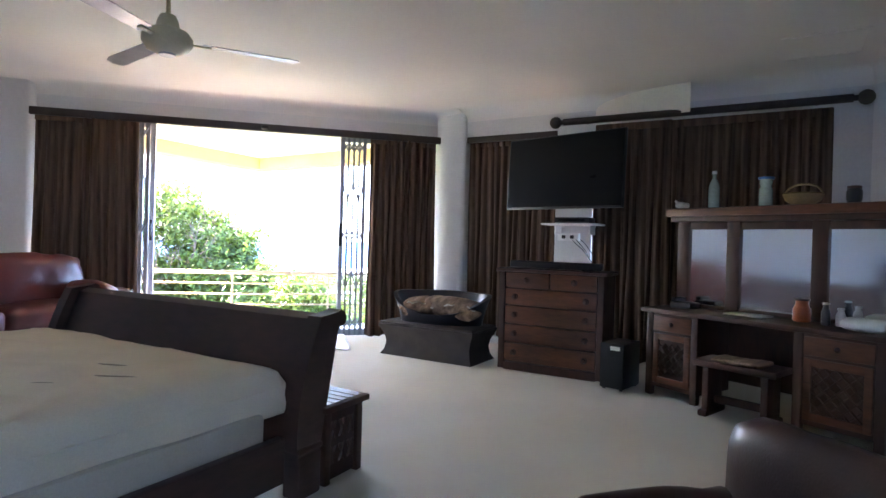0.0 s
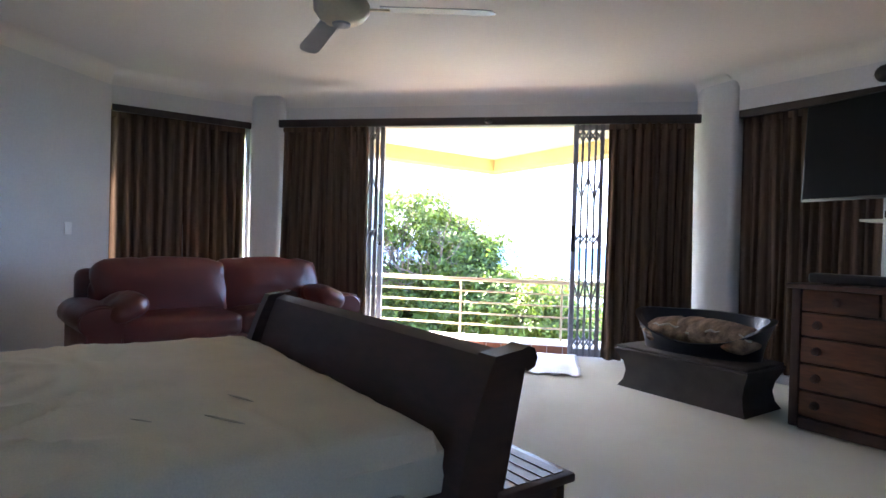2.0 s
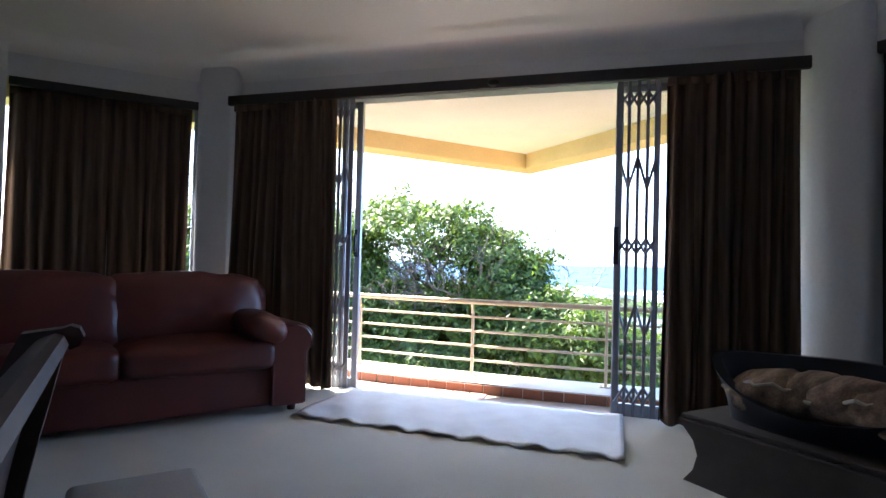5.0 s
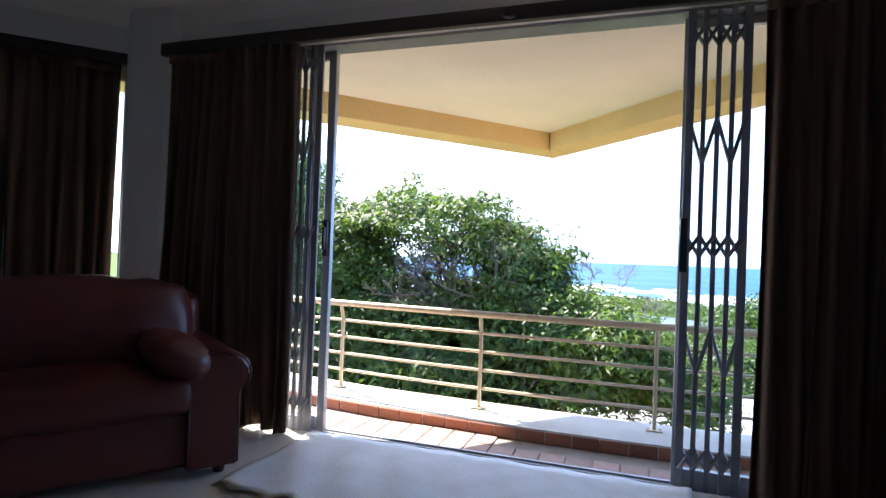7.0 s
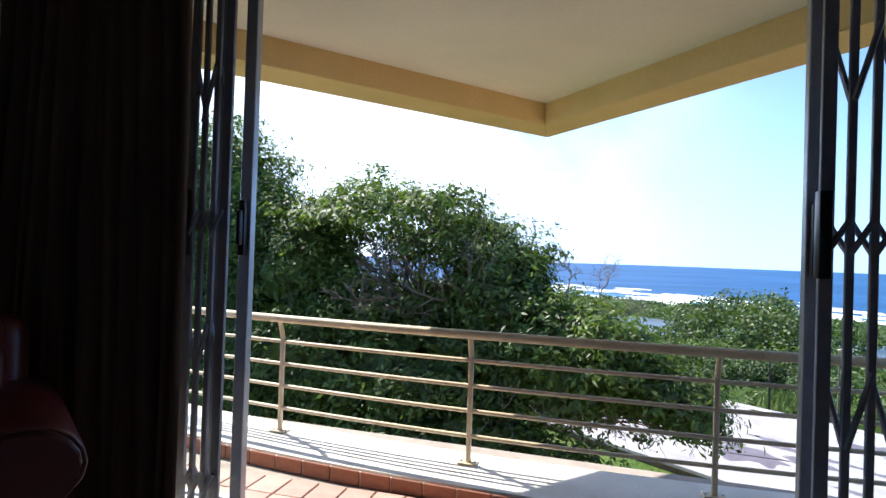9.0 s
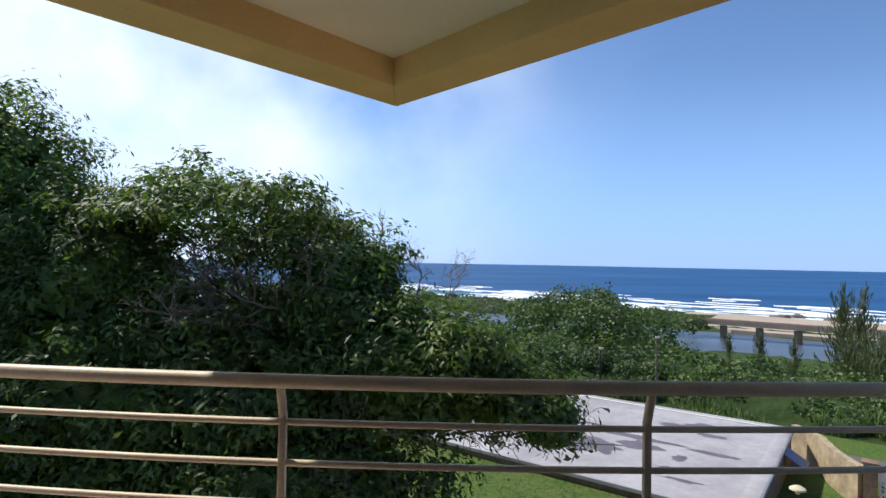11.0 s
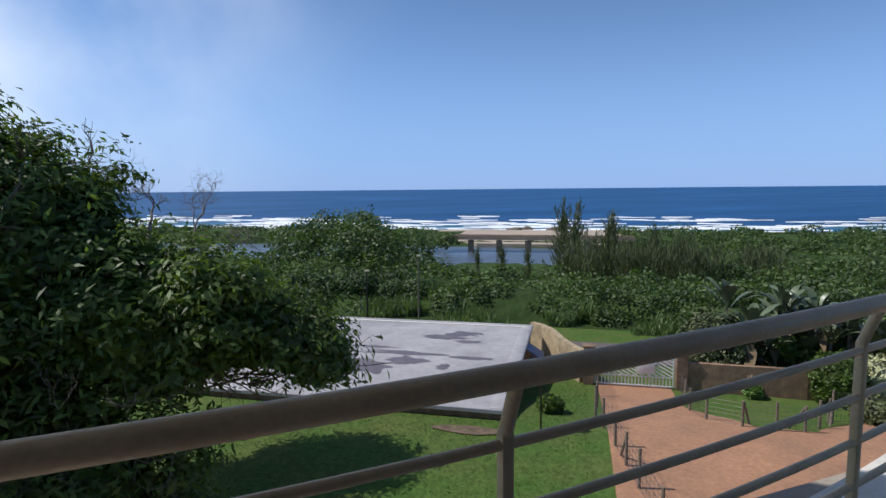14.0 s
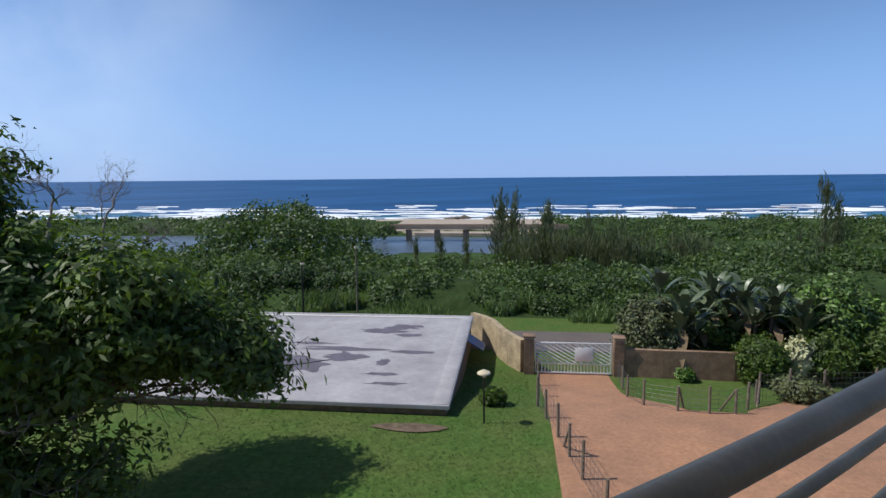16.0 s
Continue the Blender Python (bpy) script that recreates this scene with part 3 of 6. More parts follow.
us, vs = grid_line(-60, 420, -14, 60, 1.0, 1.12), grid_line(-900, 900, -30, 30, 1.0, 1.15)
verts, faces = [], []
for u in us:
    for v in vs:
        x, y = uv(u, v)
        verts.append((x, y, ground_z(x, y)))
nv = len(vs)
for i in range(len(us) - 1):
    for j in range(nv - 1):
        a = i * nv + j
        faces.append((a, a + nv, a + nv + 1, a + 1))
ground = raw("ground", verts, faces, GRASS_M, smooth=True)
tagged(ground, "grassy garden ground sloping down to scrub and beach", "ground", "", "structure")
ground.data.materials.append(SCRUB)
ground.data.materials.append(SAND)
for p in ground.data.polygons:
    u, v = to_uv(p.center.x, p.center.y)
    p.material_index = 0 if u < 17 else (2 if u > 258 or (u > 206 and -24 < v < 50) else 1)

# sea, surf and river
bm = B()
v0 = [bm.verts.new((*uv(u, v), SEA_Z)) for u, v in ((285, -4300), (4600, -4300), (4600, 4300), (285, 4300))]
bm.faces.new(v0)
setting("water", bm, SEA, "deep blue open sea with low swell", "sea")
bm = B()
v0 = [bm.verts.new((*uv(u, v), -22.6)) for u, v in ((130, -30), (214, -30), (214, 400), (130, 400))]
bm.faces.new(v0)
setting("water_river", bm, RIVER, "still grey-blue river behind the dunes", "river")


def surf(u0, v0, v1, width, seed):
    """One ragged line of breaking foam."""
    rnd = random.Random(seed)
    n = max(int(abs(v1 - v0) / 3), 6)
    verts, faces = [], []
    for k in range(n + 1):
        s = k / n
        v = v0 + (v1 - v0) * s
        c = u0 + 5 * math.sin(v * 0.03 + seed) + 3 * math.sin(v * 0.11 + seed * 2)
        w = width * math.sin(math.pi * min(max(s, 0.004), 0.996)) ** 1.1 * max(0.03, 0.3 + 2.2 * noise.noise(Vector((v * 0.055, seed * 1.7, 4)))) * (0.35 + 0.9 * abs(noise.noise(Vector((v * 0.06, seed * 3.0, 0)))) + rnd.uniform(0, 0.5))
        for d in (-w / 2, 0, w / 2):
            x, y = uv(c + d, v)
            verts.append((x, y, SEA_Z + (0.12 if d else 0.7)))
    for k in range(n):
        for j in range(2):
            a = 3 * k + j
            faces.append((a, a + 1, a + 4, a + 3))
    ob = raw("surf", verts, faces, FOAM, smooth=True)
    tagged(ob, "white line of breaking surf", "surf", "breakers", "stuff")


bm = B()
v0 = [bm.verts.new((*uv(u, v), SEA_Z + 0.04)) for u, v in ((286, -900), (345, -900), (352, -200), (338, 60), (356, 300), (345, 900), (286, 900))]
bm.faces.new(v0)
setting("water_shallows", bm, SHALLOW, "paler green-blue shallows behind the surf", "sea")
rs = random.Random(5)
for k in range(190):
    u0 = rs.choice((300, 312, 330, 345, 362, 385, 405, 430))
    v0 = rs.uniform(-330, 380)
    surf(u0 + rs.uniform(-6, 6), v0, v0 + rs.uniform(8, 62) * (0.6 if u0 > 400 else 1), rs.uniform(4, 13) * (0.5 if u0 > 400 else 1), k)
surf(296, -600, 600, 16, 90)



# ---- leaves, limbs and clumps ----
NR = np.random.RandomState(11)


def leaf_quads(centres, normals, length, width, spread=0.7):
    """Four-cornered leaves about the centres, each turned at random round its normal."""
    n = len(centres)
    nn = normals + NR.normal(0, spread, (n, 3))
    nn /= np.linalg.norm(nn, axis=1, keepdims=True) + 1e-9
    t = np.cross(nn, NR.normal(0, 1, (n, 3)))
    t /= np.linalg.norm(t, axis=1, keepdims=True) + 1e-9
    b = np.cross(nn, t)
    L, Wd = (length * NR.uniform(0.6, 1.3, (n, 1))) / 2, (width * NR.uniform(0.7, 1.3, (n, 1))) / 2
    q = np.stack([centres - t * L, centres + b * Wd + nn * L * 0.15, centres + t * L, centres - b * Wd + nn * L * 0.15], 1)
    return q.reshape(-1, 3)


def quads_mesh(name, verts, material, parent=None):
    me = bpy.data.meshes.new(name)
    n = len(verts) // 4
    me.vertices.add(4 * n), me.loops.add(4 * n), me.polygons.add(n)
    me.vertices.foreach_set("co", np.asarray(verts, np.float32).ravel())
    me.loops.foreach_set("vertex_index", np.arange(4 * n, dtype=np.int32))
    me.polygons.foreach_set("loop_start", np.arange(0, 4 * n, 4, dtype=np.int32))
    me.update(calc_edges=True)
    me.validate()
    me.materials.append(material)
    ob = new(name, me)
    ob.parent = parent
    return ob


def lobe_points(c, r, n, inner=0.78, top=None, rough=0.22, seed=0.0):
    """Points in the shell of a lumpy ellipsoid; top keeps only what lies over that height of the unit ball."""
    d = NR.normal(0, 1, (n, 3))
    d /= np.linalg.norm(d, axis=1, keepdims=True)
    if top is not None:
        d = d[d[:, 2] > top]
    lump = np.array([noise.noise(Vector(v * 2.3) + Vector((seed, seed, 0))) + 0.6 * noise.noise(Vector(v * 5.5) + Vector((0, seed, seed))) for v in d])
    rad = (1 + rough * lump) * NR.uniform(inner, 1.03, len(d))
    return np.asarray(c) + d * rad[:, None] * np.asarray(r), d


def limb(segs, p, d, length, r, depth, rnd, bend=0.35, up=0.15, kids=3, shrink=0.62):
    """Collects the pieces of a tapering limb that forks."""
    p, d = Vector(p), Vector(d).normalized()
    n = 4
    for k in range(n):
        d2 = (d + Vector((rnd.gauss(0, bend), rnd.gauss(0, bend), rnd.gauss(0, bend) + up)) * 0.4).normalized()
        q = p + d2 * length / n
        segs.append((p, q, r * (1 - 0.4 * k / n), r * (1 - 0.4 * (k + 1) / n)))
        p, d = q, d2
        if depth and k >= 1:
            for _ in range(kids if k == n - 1 else 1):
                side = Vector((rnd.gauss(0, 1), rnd.gauss(0, 1), rnd.gauss(0, 0.6))).normalized()
                limb(segs, p, d * 0.75 + side * 0.65, length * shrink * rnd.uniform(0.7, 1.1), r * 0.5, depth - 1, rnd, bend, up, kids, shrink)
    return segs


def tubes(name, segs, material, parent, sides=5):
    """One mesh of tapered tubes."""
    verts, faces = [], []
    for p, q, ra, rb in segs:
        m = (q - p).to_track_quat("Z", "Y").to_matrix()
        base = len(verts)
        for c, r in ((p, ra), (q, rb)):
            for k in range(sides):
                a = 2 * math.pi * k / sides
                verts.append(c + m @ Vector((r * math.cos(a), r * math.sin(a), 0)))
        for k in range(sides):
            j = (k + 1) % sides
            faces.append((base + k, base + j, base + sides + j, base + sides + k))
        faces.append(tuple(range(base + sides, base + 2 * sides)))
    return raw(name, verts, faces, material, parent, True)


# the great coastal tree beside the garage
DEADWOOD = mat("dead_grey_twig", (0.2, 0.17, 0.15), 0.9, vary=0.15, scale=6)
tree = thing("tree", "large dark green coastal tree with a domed open crown", "tree", Matrix())
rnd = random.Random(4)
bm = B()
rod(bm, (-2.9, 18.9, -6.1), (-3.3, 19.2, -2.2), 0.34, 0.26, 10)
rod(bm, (-3.3, 19.2, -2.2), (-3.6, 19.4, -0.6), 0.26, 0.2, 10)
rod(bm, (-3.3, 19.2, -2.4), (-0.6, 18.4, -1.6), 0.18, 0.1, 8)
part("trunk", bm, BARK, tree)
for k in range(13):
    a = 2 * math.pi * k / 13
    tubes("limb", limb([], (-3.7, 19.4, -0.7 - 0.25 * (k % 3)), (math.cos(a) * 1.1 - 0.3, math.sin(a) * 0.9, 0.95), 1.85, 0.085, 4, rnd, 0.34, 0.1, 2, 0.6), BARK, tree)
for k in range(9):
    tubes("limb", limb([], (-1.2 + 0.25 * k, 17.9 + 0.12 * (k % 3), -2.3 + 0.25 * (k % 4)), (0.95, -0.25 + 0.2 * (k % 3), 0.25 - 0.22 * (k % 4)), 1.25, 0.025, 2, rnd, 0.4, 0.05, 2, 0.6), BARK, tree)
for k in range(12):  # dead grey twigs on the house side
    tubes("dead_branch", limb([], (-2.6 + 0.2 * k, 17.0 + 0.1 * (k % 3), -3.0 + 0.3 * (k % 5)), (0.5 - 0.1 * (k % 7), -0.8, 0.35 - 0.15 * (k % 4)), 0.9, 0.0085, 3, rnd, 0.5, 0.1, 1, 0.6), DEADWOOD, tree)


def tufts(c, r, n, top, seed, size=0.21, flat=0.5):
    """Leaves gathered in rosettes at the twig ends of a lumpy crown, with gaps between them."""
    k = max(n // 46, 5)
    p, d = lobe_points(c, r, k, 0.74, top, 0.26, seed)
    own = NR.uniform(0.6, 1.35, (len(p), 1, 1)) * size
    off = NR.normal(0, 1, (len(p), 46, 3))
    off[:, :, 2] = off[:, :, 2] * flat
    pts = (p[:, None, :] + off * own).reshape(-1, 3)
    out = off.reshape(-1, 3) * 0.6 + np.repeat(d, 46, 0) * 0.5 + np.array([0, 0, 0.75])
    return leaf_quads(pts, out, 0.175, 0.062, 0.45)


LOBES = [  # centre, radii, leaves, lowest part kept
    ((-5.3, 19.6, 1.0), (3.45, 2.7, 2.1), 36000, 0.42), ((-3.0, 19.5, 0.6), (2.2, 2.0, 1.55), 14000, 0.4), ((-7.6, 19.4, 0.6), (1.5, 1.8, 2.1), 11000, -0.3), ((-5.0, 19.3, 0.8), (2.5, 1.5, 1.0), 5200, -0.6), ((-2.2, 18.9, 0.15), (1.3, 1.4, 1.35), 9000, -0.5),
    ((-4.2, 18.4, -1.7), (3.4, 2.0, 1.5), 15000, -0.7), ((-0.75, 18.2, -1.1), (1.5, 1.4, 1.35), 11000, -0.8), ((0.6, 18.2, -1.35), (0.95, 0.9, 0.75), 3200, -0.5),
    ((-2.95, 17.4, -3.3), (3.0, 1.6, 1.6), 13000, -0.9), ((-6.8, 18.2, -1.6), (2.6, 1.8, 2.0), 11000, -0.8), ((-6.3, 17.6, -3.9), (3.0, 1.6, 1.6), 10000, -0.9),
    ((-4.9, 18.8, -0.35), (2.5, 1.5, 0.75), 7000, -0.6), ((-1.9, 16.9, -4.6), (2.3, 1.3, 1.3), 9000, -0.9), ((0.3, 23.8, -2.3), (2.2, 1.8, 1.9), 8000, -0.8), ((-2.8, 23.8, -1.2), (2.8, 2.0, 2.0), 8000, -0.8)]
SPRAYS = random.Random(77)
for k in range(60):  # loose sprays of leaves on the seaward side, with gaps between them
    a, b = SPRAYS.uniform(0, 1), SPRAYS.uniform(-1, 1)
    LOBES.append(((0.1 + 2.15 * a, 17.8 + 0.8 * b, -0.05 - 1.35 * a + SPRAYS.uniform(-0.95, 0.05)), (SPRAYS.uniform(0.2, 0.45), 0.35, SPRAYS.uniform(0.14, 0.36)), 300, -1))
vs_, inner_ = [], []
for k, (c, r, n, top) in enumerate(LOBES):
    vs_.append(tufts(c, r, int(n * 1.2), top, k * 3.1))
    if k not in (0, 1, 3) and n > 2700:
        p, d = lobe_points(c, np.asarray(r) * 0.72, 900, 0.8, top, 0.2, k * 3.1)
        inner_.append(leaf_quads(p, d, 0.7, 0.5, 0.3))
quads_mesh("crown", np.concatenate(vs_), LEAF, tree)
quads_mesh("inner_foliage", np.concatenate(inner_), LEAF, tree)

tree2 = thing("tree", "tall leafy green tree behind the domed tree", "tree", Matrix())
bm = B()
rod(bm, (-11.0, 20.0, -6.2), (-10.8, 19.8, 0.5), 0.3, 0.18, 10)
part("trunk", bm, BARK, tree2)
vs_ = []
for k, (c, r, n) in enumerate((((-10.9, 20.2, 2.35), (2.4, 2.4, 2.75), 16000), ((-9.1, 19.6, 1.3), (1.45, 1.6, 1.5), 7000), ((-9.6, 19.2, -0.6), (2.3, 1.9, 2.2), 10000), ((-11, 18.8, -3.2), (3.2, 1.8, 2.6), 9000), ((-12.8, 19.5, 0.5), (2.2, 2.0, 3.4), 7000))):
    vs_.append(tufts(c, r, int(n * 1.2), -0.9, 40 + k, 0.26, 0.6))
    p, d = lobe_points(c, np.asarray(r) * 0.7, 800, 0.8, -0.9, 0.2, 40 + k)
    vs_.append(leaf_quads(p, d, 0.7, 0.5, 0.3))
quads_mesh("crown", np.concatenate(vs_), LEAF, tree2)

# bare grey boughs standing out of the back of its crown
for k, (x, y, z, h) in enumerate(((-1.35, 20.3, 0.55, 0.85), (-0.7, 20.4, 0.45, 0.7), (0.06, 20.5, 0.0, 1.0), (0.55, 20.8, -0.5, 0.75))):
    segs = [(Vector((x - 0.5, y - 0.9, -1.9)), Vector((x - 0.1, y - 0.2, z - 0.6)), 0.06, 0.045), (Vector((x - 0.1, y - 0.2, z - 0.6)), Vector((x, y, z)), 0.045, 0.035)]
    tubes("dead_branch", limb(segs, (x, y, z), (0.05, 0, 1), h * 0.7, 0.026, 4, random.Random(20 + k), 0.6, 0.05, 2, 0.72), DEADWOOD, tree)


# ---- bush belt and far woods ----
def smooth_np(t):
    t = np.clip(t, 0, 1)
    return t * t * (3 - 2 * t)


def canopy(u, v):
    """Height of the thicket over the ground."""
    h = 1.6 * smooth_step(17.5, 21, u) + 1.9 * smooth_step(24, 42, u) - 1.9 * smooth_step(55, 105, u)
    h += 4.6 * math.exp(-(((v - 21) / 6.5) ** 2) - ((u - 40) / 12) ** 2) + 1.2 * math.exp(-(((v + 30) / 14) ** 2) - ((u - 45) / 16) ** 2)
    return h


us2, vs2 = grid_line(18, 262, 18, 110, 2.0, 1.05), grid_line(-420, 420, -70, 110, 2.2, 1.12)
verts, faces = [], []
for u in us2:
    for v in vs2:
        x, y = uv(u, v)
        edge = smooth_step(18, 20, u) * (1 - smooth_step(250, 260, u))
        wet = smooth_step(140, 150, u) * (1 - smooth_step(200, 212, u)) * smooth_step(-24, -10, v)
        bar = smooth_step(209, 216, u) * smooth_step(-26, -14, v) * (1 - smooth_step(56, 66, v))
        wet = max(wet, bar)
        rough = 0.9 * noise.noise(Vector((x * 0.25, y * 0.25, 3))) + 0.7 * noise.noise(Vector((x * 0.09, y * 0.09, 8)))
        verts.append((x, y, ground_z(x, y) + (canopy(u, v) * 0.62 + rough) * edge * (1 - wet) - 3.0 * wet - 0.4 * (1 - edge)))
nv2 = len(vs2)
for i in range(len(us2) - 1):
    for j in range(nv2 - 1):
        a = i * nv2 + j
        faces.append((a, a + nv2, a + nv2 + 1, a + 1))
under = raw("thicket_floor", verts, faces, SCRUB, smooth=True)
tagged(under, "dense low coastal thicket under the bushes", "thicket", "", "stuff")
rb_ = random.Random(8)
vs_ = []


def clump(u, v, r, h, n, size, flat=0.75):
    x, y = uv(u, v)
    z = ground_z(x, y) + h - r * flat
    p, d = lobe_points((x, y, z), (r, r, r * flat), n, 0.72, -0.45, 0.35, u * 0.7 + v)
    vs_.append(leaf_quads(p, d + np.array([0, 0, 0.4]), size, size * 0.5, 0.8))


for k in range(150):  # front hedge along the road
    u, v = rb_.uniform(18.3, 25), rb_.uniform(-24, 34)
    clump(u, v, rb_.uniform(0.9, 1.7), canopy(u, v) + rb_.uniform(0.0, 0.8), 420, 0.30)
for k in range(330):
    u = rb_.uniform(24, 62)
    d = u + 16.6
    v = rb_.uniform(-2 - 0.85 * d, -2 + 0.85 * d)
    clump(u, v, rb_.uniform(1.3, 3.0), canopy(u, v) + rb_.uniform(-0.6, 1.1), 260, 0.42)
for k in range(34):  # taller crowns standing out of the thicket
    u, v = rb_.uniform(30, 58), (rb_.uniform(15, 36) if k % 3 else rb_.uniform(-45, 5))
    clump(u, v, rb_.uniform(2.2, 3.6), canopy(u, v) + rb_.uniform(1.0, 2.4), 900, 0.42, 0.8)
for k in range(420):
    u = rb_.uniform(60, 136)
    d = u + 16.6
    v = rb_.uniform(-2 - 0.85 * d, -2 + 0.85 * d)
    clump(u, v, rb_.uniform(1.8, 3.8), canopy(u, v) + rb_.uniform(-0.4, 1.2), 130, 0.8)
for k in range(420):
    u = rb_.uniform(136, 252)
    d = u + 16.6
    v = rb_.uniform(-2 - 0.85 * d, -16) if u < 212 or k % 2 else rb_.uniform(66, 200)
    clump(u, v, rb_.uniform(2.5, 5), 1.6 + rb_.uniform(0, 1.8), 70, 1.5, 0.5)
belt = quads_mesh("bushes", np.concatenate(vs_), BUSHLEAF)
tagged(belt, "mixed green coastal bushes down to the river", "bushes", "", "stuff")

# pale reeds and long grass along the far verge
n = 14000
ru, rv = NR.uniform(16.0, 19.3, n), NR.uniform(-16, 30, n)
keep = np.array([noise.noise(Vector((a * 0.4, b * 0.33, 2))) > 0.12 for a, b in zip(ru, rv)])
ru, rv = ru[keep], rv[keep]
n = len(ru)
P = np.array([(*uv(a, b), ground_z(*uv(a, b))) for a, b in zip(ru, rv)])
tall = (0.5 + 0.7 * smooth_np((ru - 16) / 3)) * NR.uniform(0.5, 1.3, n)
P[:, 2] += tall * 0.45
lean = np.stack([NR.normal(0, 0.35, n), NR.normal(0, 0.35, n), np.ones(n)], 1)
lean /= np.linalg.norm(lean, axis=1, keepdims=True)
side = np.cross(lean, NR.normal(0, 1, (n, 3)))
side /= np.linalg.norm(side, axis=1, keepdims=True)
hl = (tall * 0.55)[:, None]
q = np.stack([P - lean * hl, P + side * 0.05, P + lean * hl + side * 0.12, P - side * 0.05], 1).reshape(-1, 3)
tagged(quads_mesh("reeds", q, REED), "pale green reeds and long grass by the road", "reeds", "", "stuff")

# dark rocky wooded knoll at the bridge head
vs_ = []
for du, dv, r in ((-18, -4, 6), (-17, 3, 5), (-19, -9, 4.0), (-16, 9, 4), (3, 60, 6), (0, 72, 7), (2, 84, 6), (4, 97, 7), (0, 110, 6), (3, 48, 5)):
    clump(206 + du * 1.2, 52 + dv, r, 8.6 if dv < 20 else 4.2, 380, 1.3, 0.8)
for k in range(46):
    u, v = rb_.uniform(172, 235), -20 - 150 * (k + rb_.uniform(0, 1)) / 46
    clump(u, v, rb_.uniform(4, 7), 5.2 + rb_.uniform(-1.5, 1.2), 300, 1.2, 0.7)
knoll = quads_mesh("far_woods", np.concatenate(vs_), BUSHLEAF)
tagged(knoll, "dark woods on the far river bank", "woods", "", "stuff")


def casuarina(u, v, h, seed):
    """A feathery upright tree of fine hanging twigs."""
    x, y = uv(u, v)
    t = thing("casuarina_tree", "slender feathery grey-green casuarina tree", "tree", Matrix.Translation((x, y, ground_z(x, y))), "casuarinas")
    r2 = np.random.RandomState(seed)
    bm = B()
    rod(bm, (0, 0, 0), (0.02 * h, 0, h * 0.97), 0.05 + h * 0.008, 0.02, 6)
    part("trunk", bm, BARK, t)
    # plumes of fine twigs rising from some two dozen branches
    cs, ds = [], []
    for _ in range(26):
        sb = r2.uniform(0.12, 0.9)
        a, reach = r2.uniform(0, 6.283), h * 0.24 * (1.08 - sb) * r2.uniform(0.5, 1.1)
        k = 34
        f = r2.uniform(0, 1, k)
        along = np.stack([np.cos(a) * reach * f, np.sin(a) * reach * f, h * sb + h * 0.16 * f ** 1.5], 1)
        cs.append(along + r2.normal(0, 0.022 * h, (k, 3)))
        ds.append(np.stack([np.cos(a) * 0.35 + r2.normal(0, 0.25, k), np.sin(a) * 0.35 + r2.normal(0, 0.25, k), np.ones(k)], 1))
    f = r2.uniform(0.7, 1.0, 60)
    cs.append(np.stack([r2.normal(0, 0.012 * h, 60), r2.normal(0, 0.012 * h, 60), f * h], 1))
    ds.append(np.tile(np.array([[0.1, 0, 1.0]]), (60, 1)))
    c, d = np.concatenate(cs), np.concatenate(ds)
    d /= np.linalg.norm(d, axis=1, keepdims=True)
    w = np.cross(d, r2.normal(0, 1, d.shape))
    w /= np.linalg.norm(w, axis=1, keepdims=True)
    L, wd = h * 0.035, h * 0.0042
    q = np.stack([c - d * L, c + w * wd, c + d * L, c - w * wd], 1).reshape(-1, 3)
    quads_mesh("crown", q, PINELEAF, t)


for k, (u, v, h) in enumerate(((47, 3.2, 6.8), (50, -0.6, 12.8), (46, 6.0, 7.0), (49, -2.2, 12.0), (48, -6.0, 10.5), (52, -11.0, 10.0), (45, 8.6, 6.6), (43, -2.4, 7.5), (47, -1.2, 8.0), (54, -14.2, 8.5), (46, -5.4, 9.5), (55, -38.5, 14.0), (57, -41.0, 12.5), (51, -34.0, 8.0), (42, -5.2, 7.0), (43, -4.0, 7.5), (45, -7.6, 7.5), (49, -3.0, 7.0))):
    casuarina(u, v, h, 70 + k)


vs_ = []
for k in range(150):
    u, v = rb_.uniform(38, 58), rb_.gauss(-9, 8)
    if v > -1:
        continue
    x, y = uv(u, v)
    r = rb_.uniform(0.9, 1.9)
    p, d = lobe_points((x, y, ground_z(x, y) + canopy(u, v) + rb_.uniform(0.0, 1.8)), (r * 0.8, r * 0.8, r * 1.5), 150, 0.3, None, 0.3, k)
    w = NR.normal(0, 1, (len(p), 3))
    t_ = d * 0.3 + np.array([0, 0, 1.0]) + NR.normal(0, 0.2, d.shape)
    t_ /= np.linalg.norm(t_, axis=1, keepdims=True)
    w = np.cross(t_, w)
    w /= np.linalg.norm(w, axis=1, keepdims=True)
    vs_.append(np.stack([p - t_ * 0.45, p + w * 0.05, p + t_ * 0.45, p - w * 0.05], 1).reshape(-1, 3))
tagged(quads_mesh("young_casuarinas", np.concatenate(vs_), PINELEAF), "feathery grey-green undergrowth of young casuarinas", "bushes", "", "stuff")

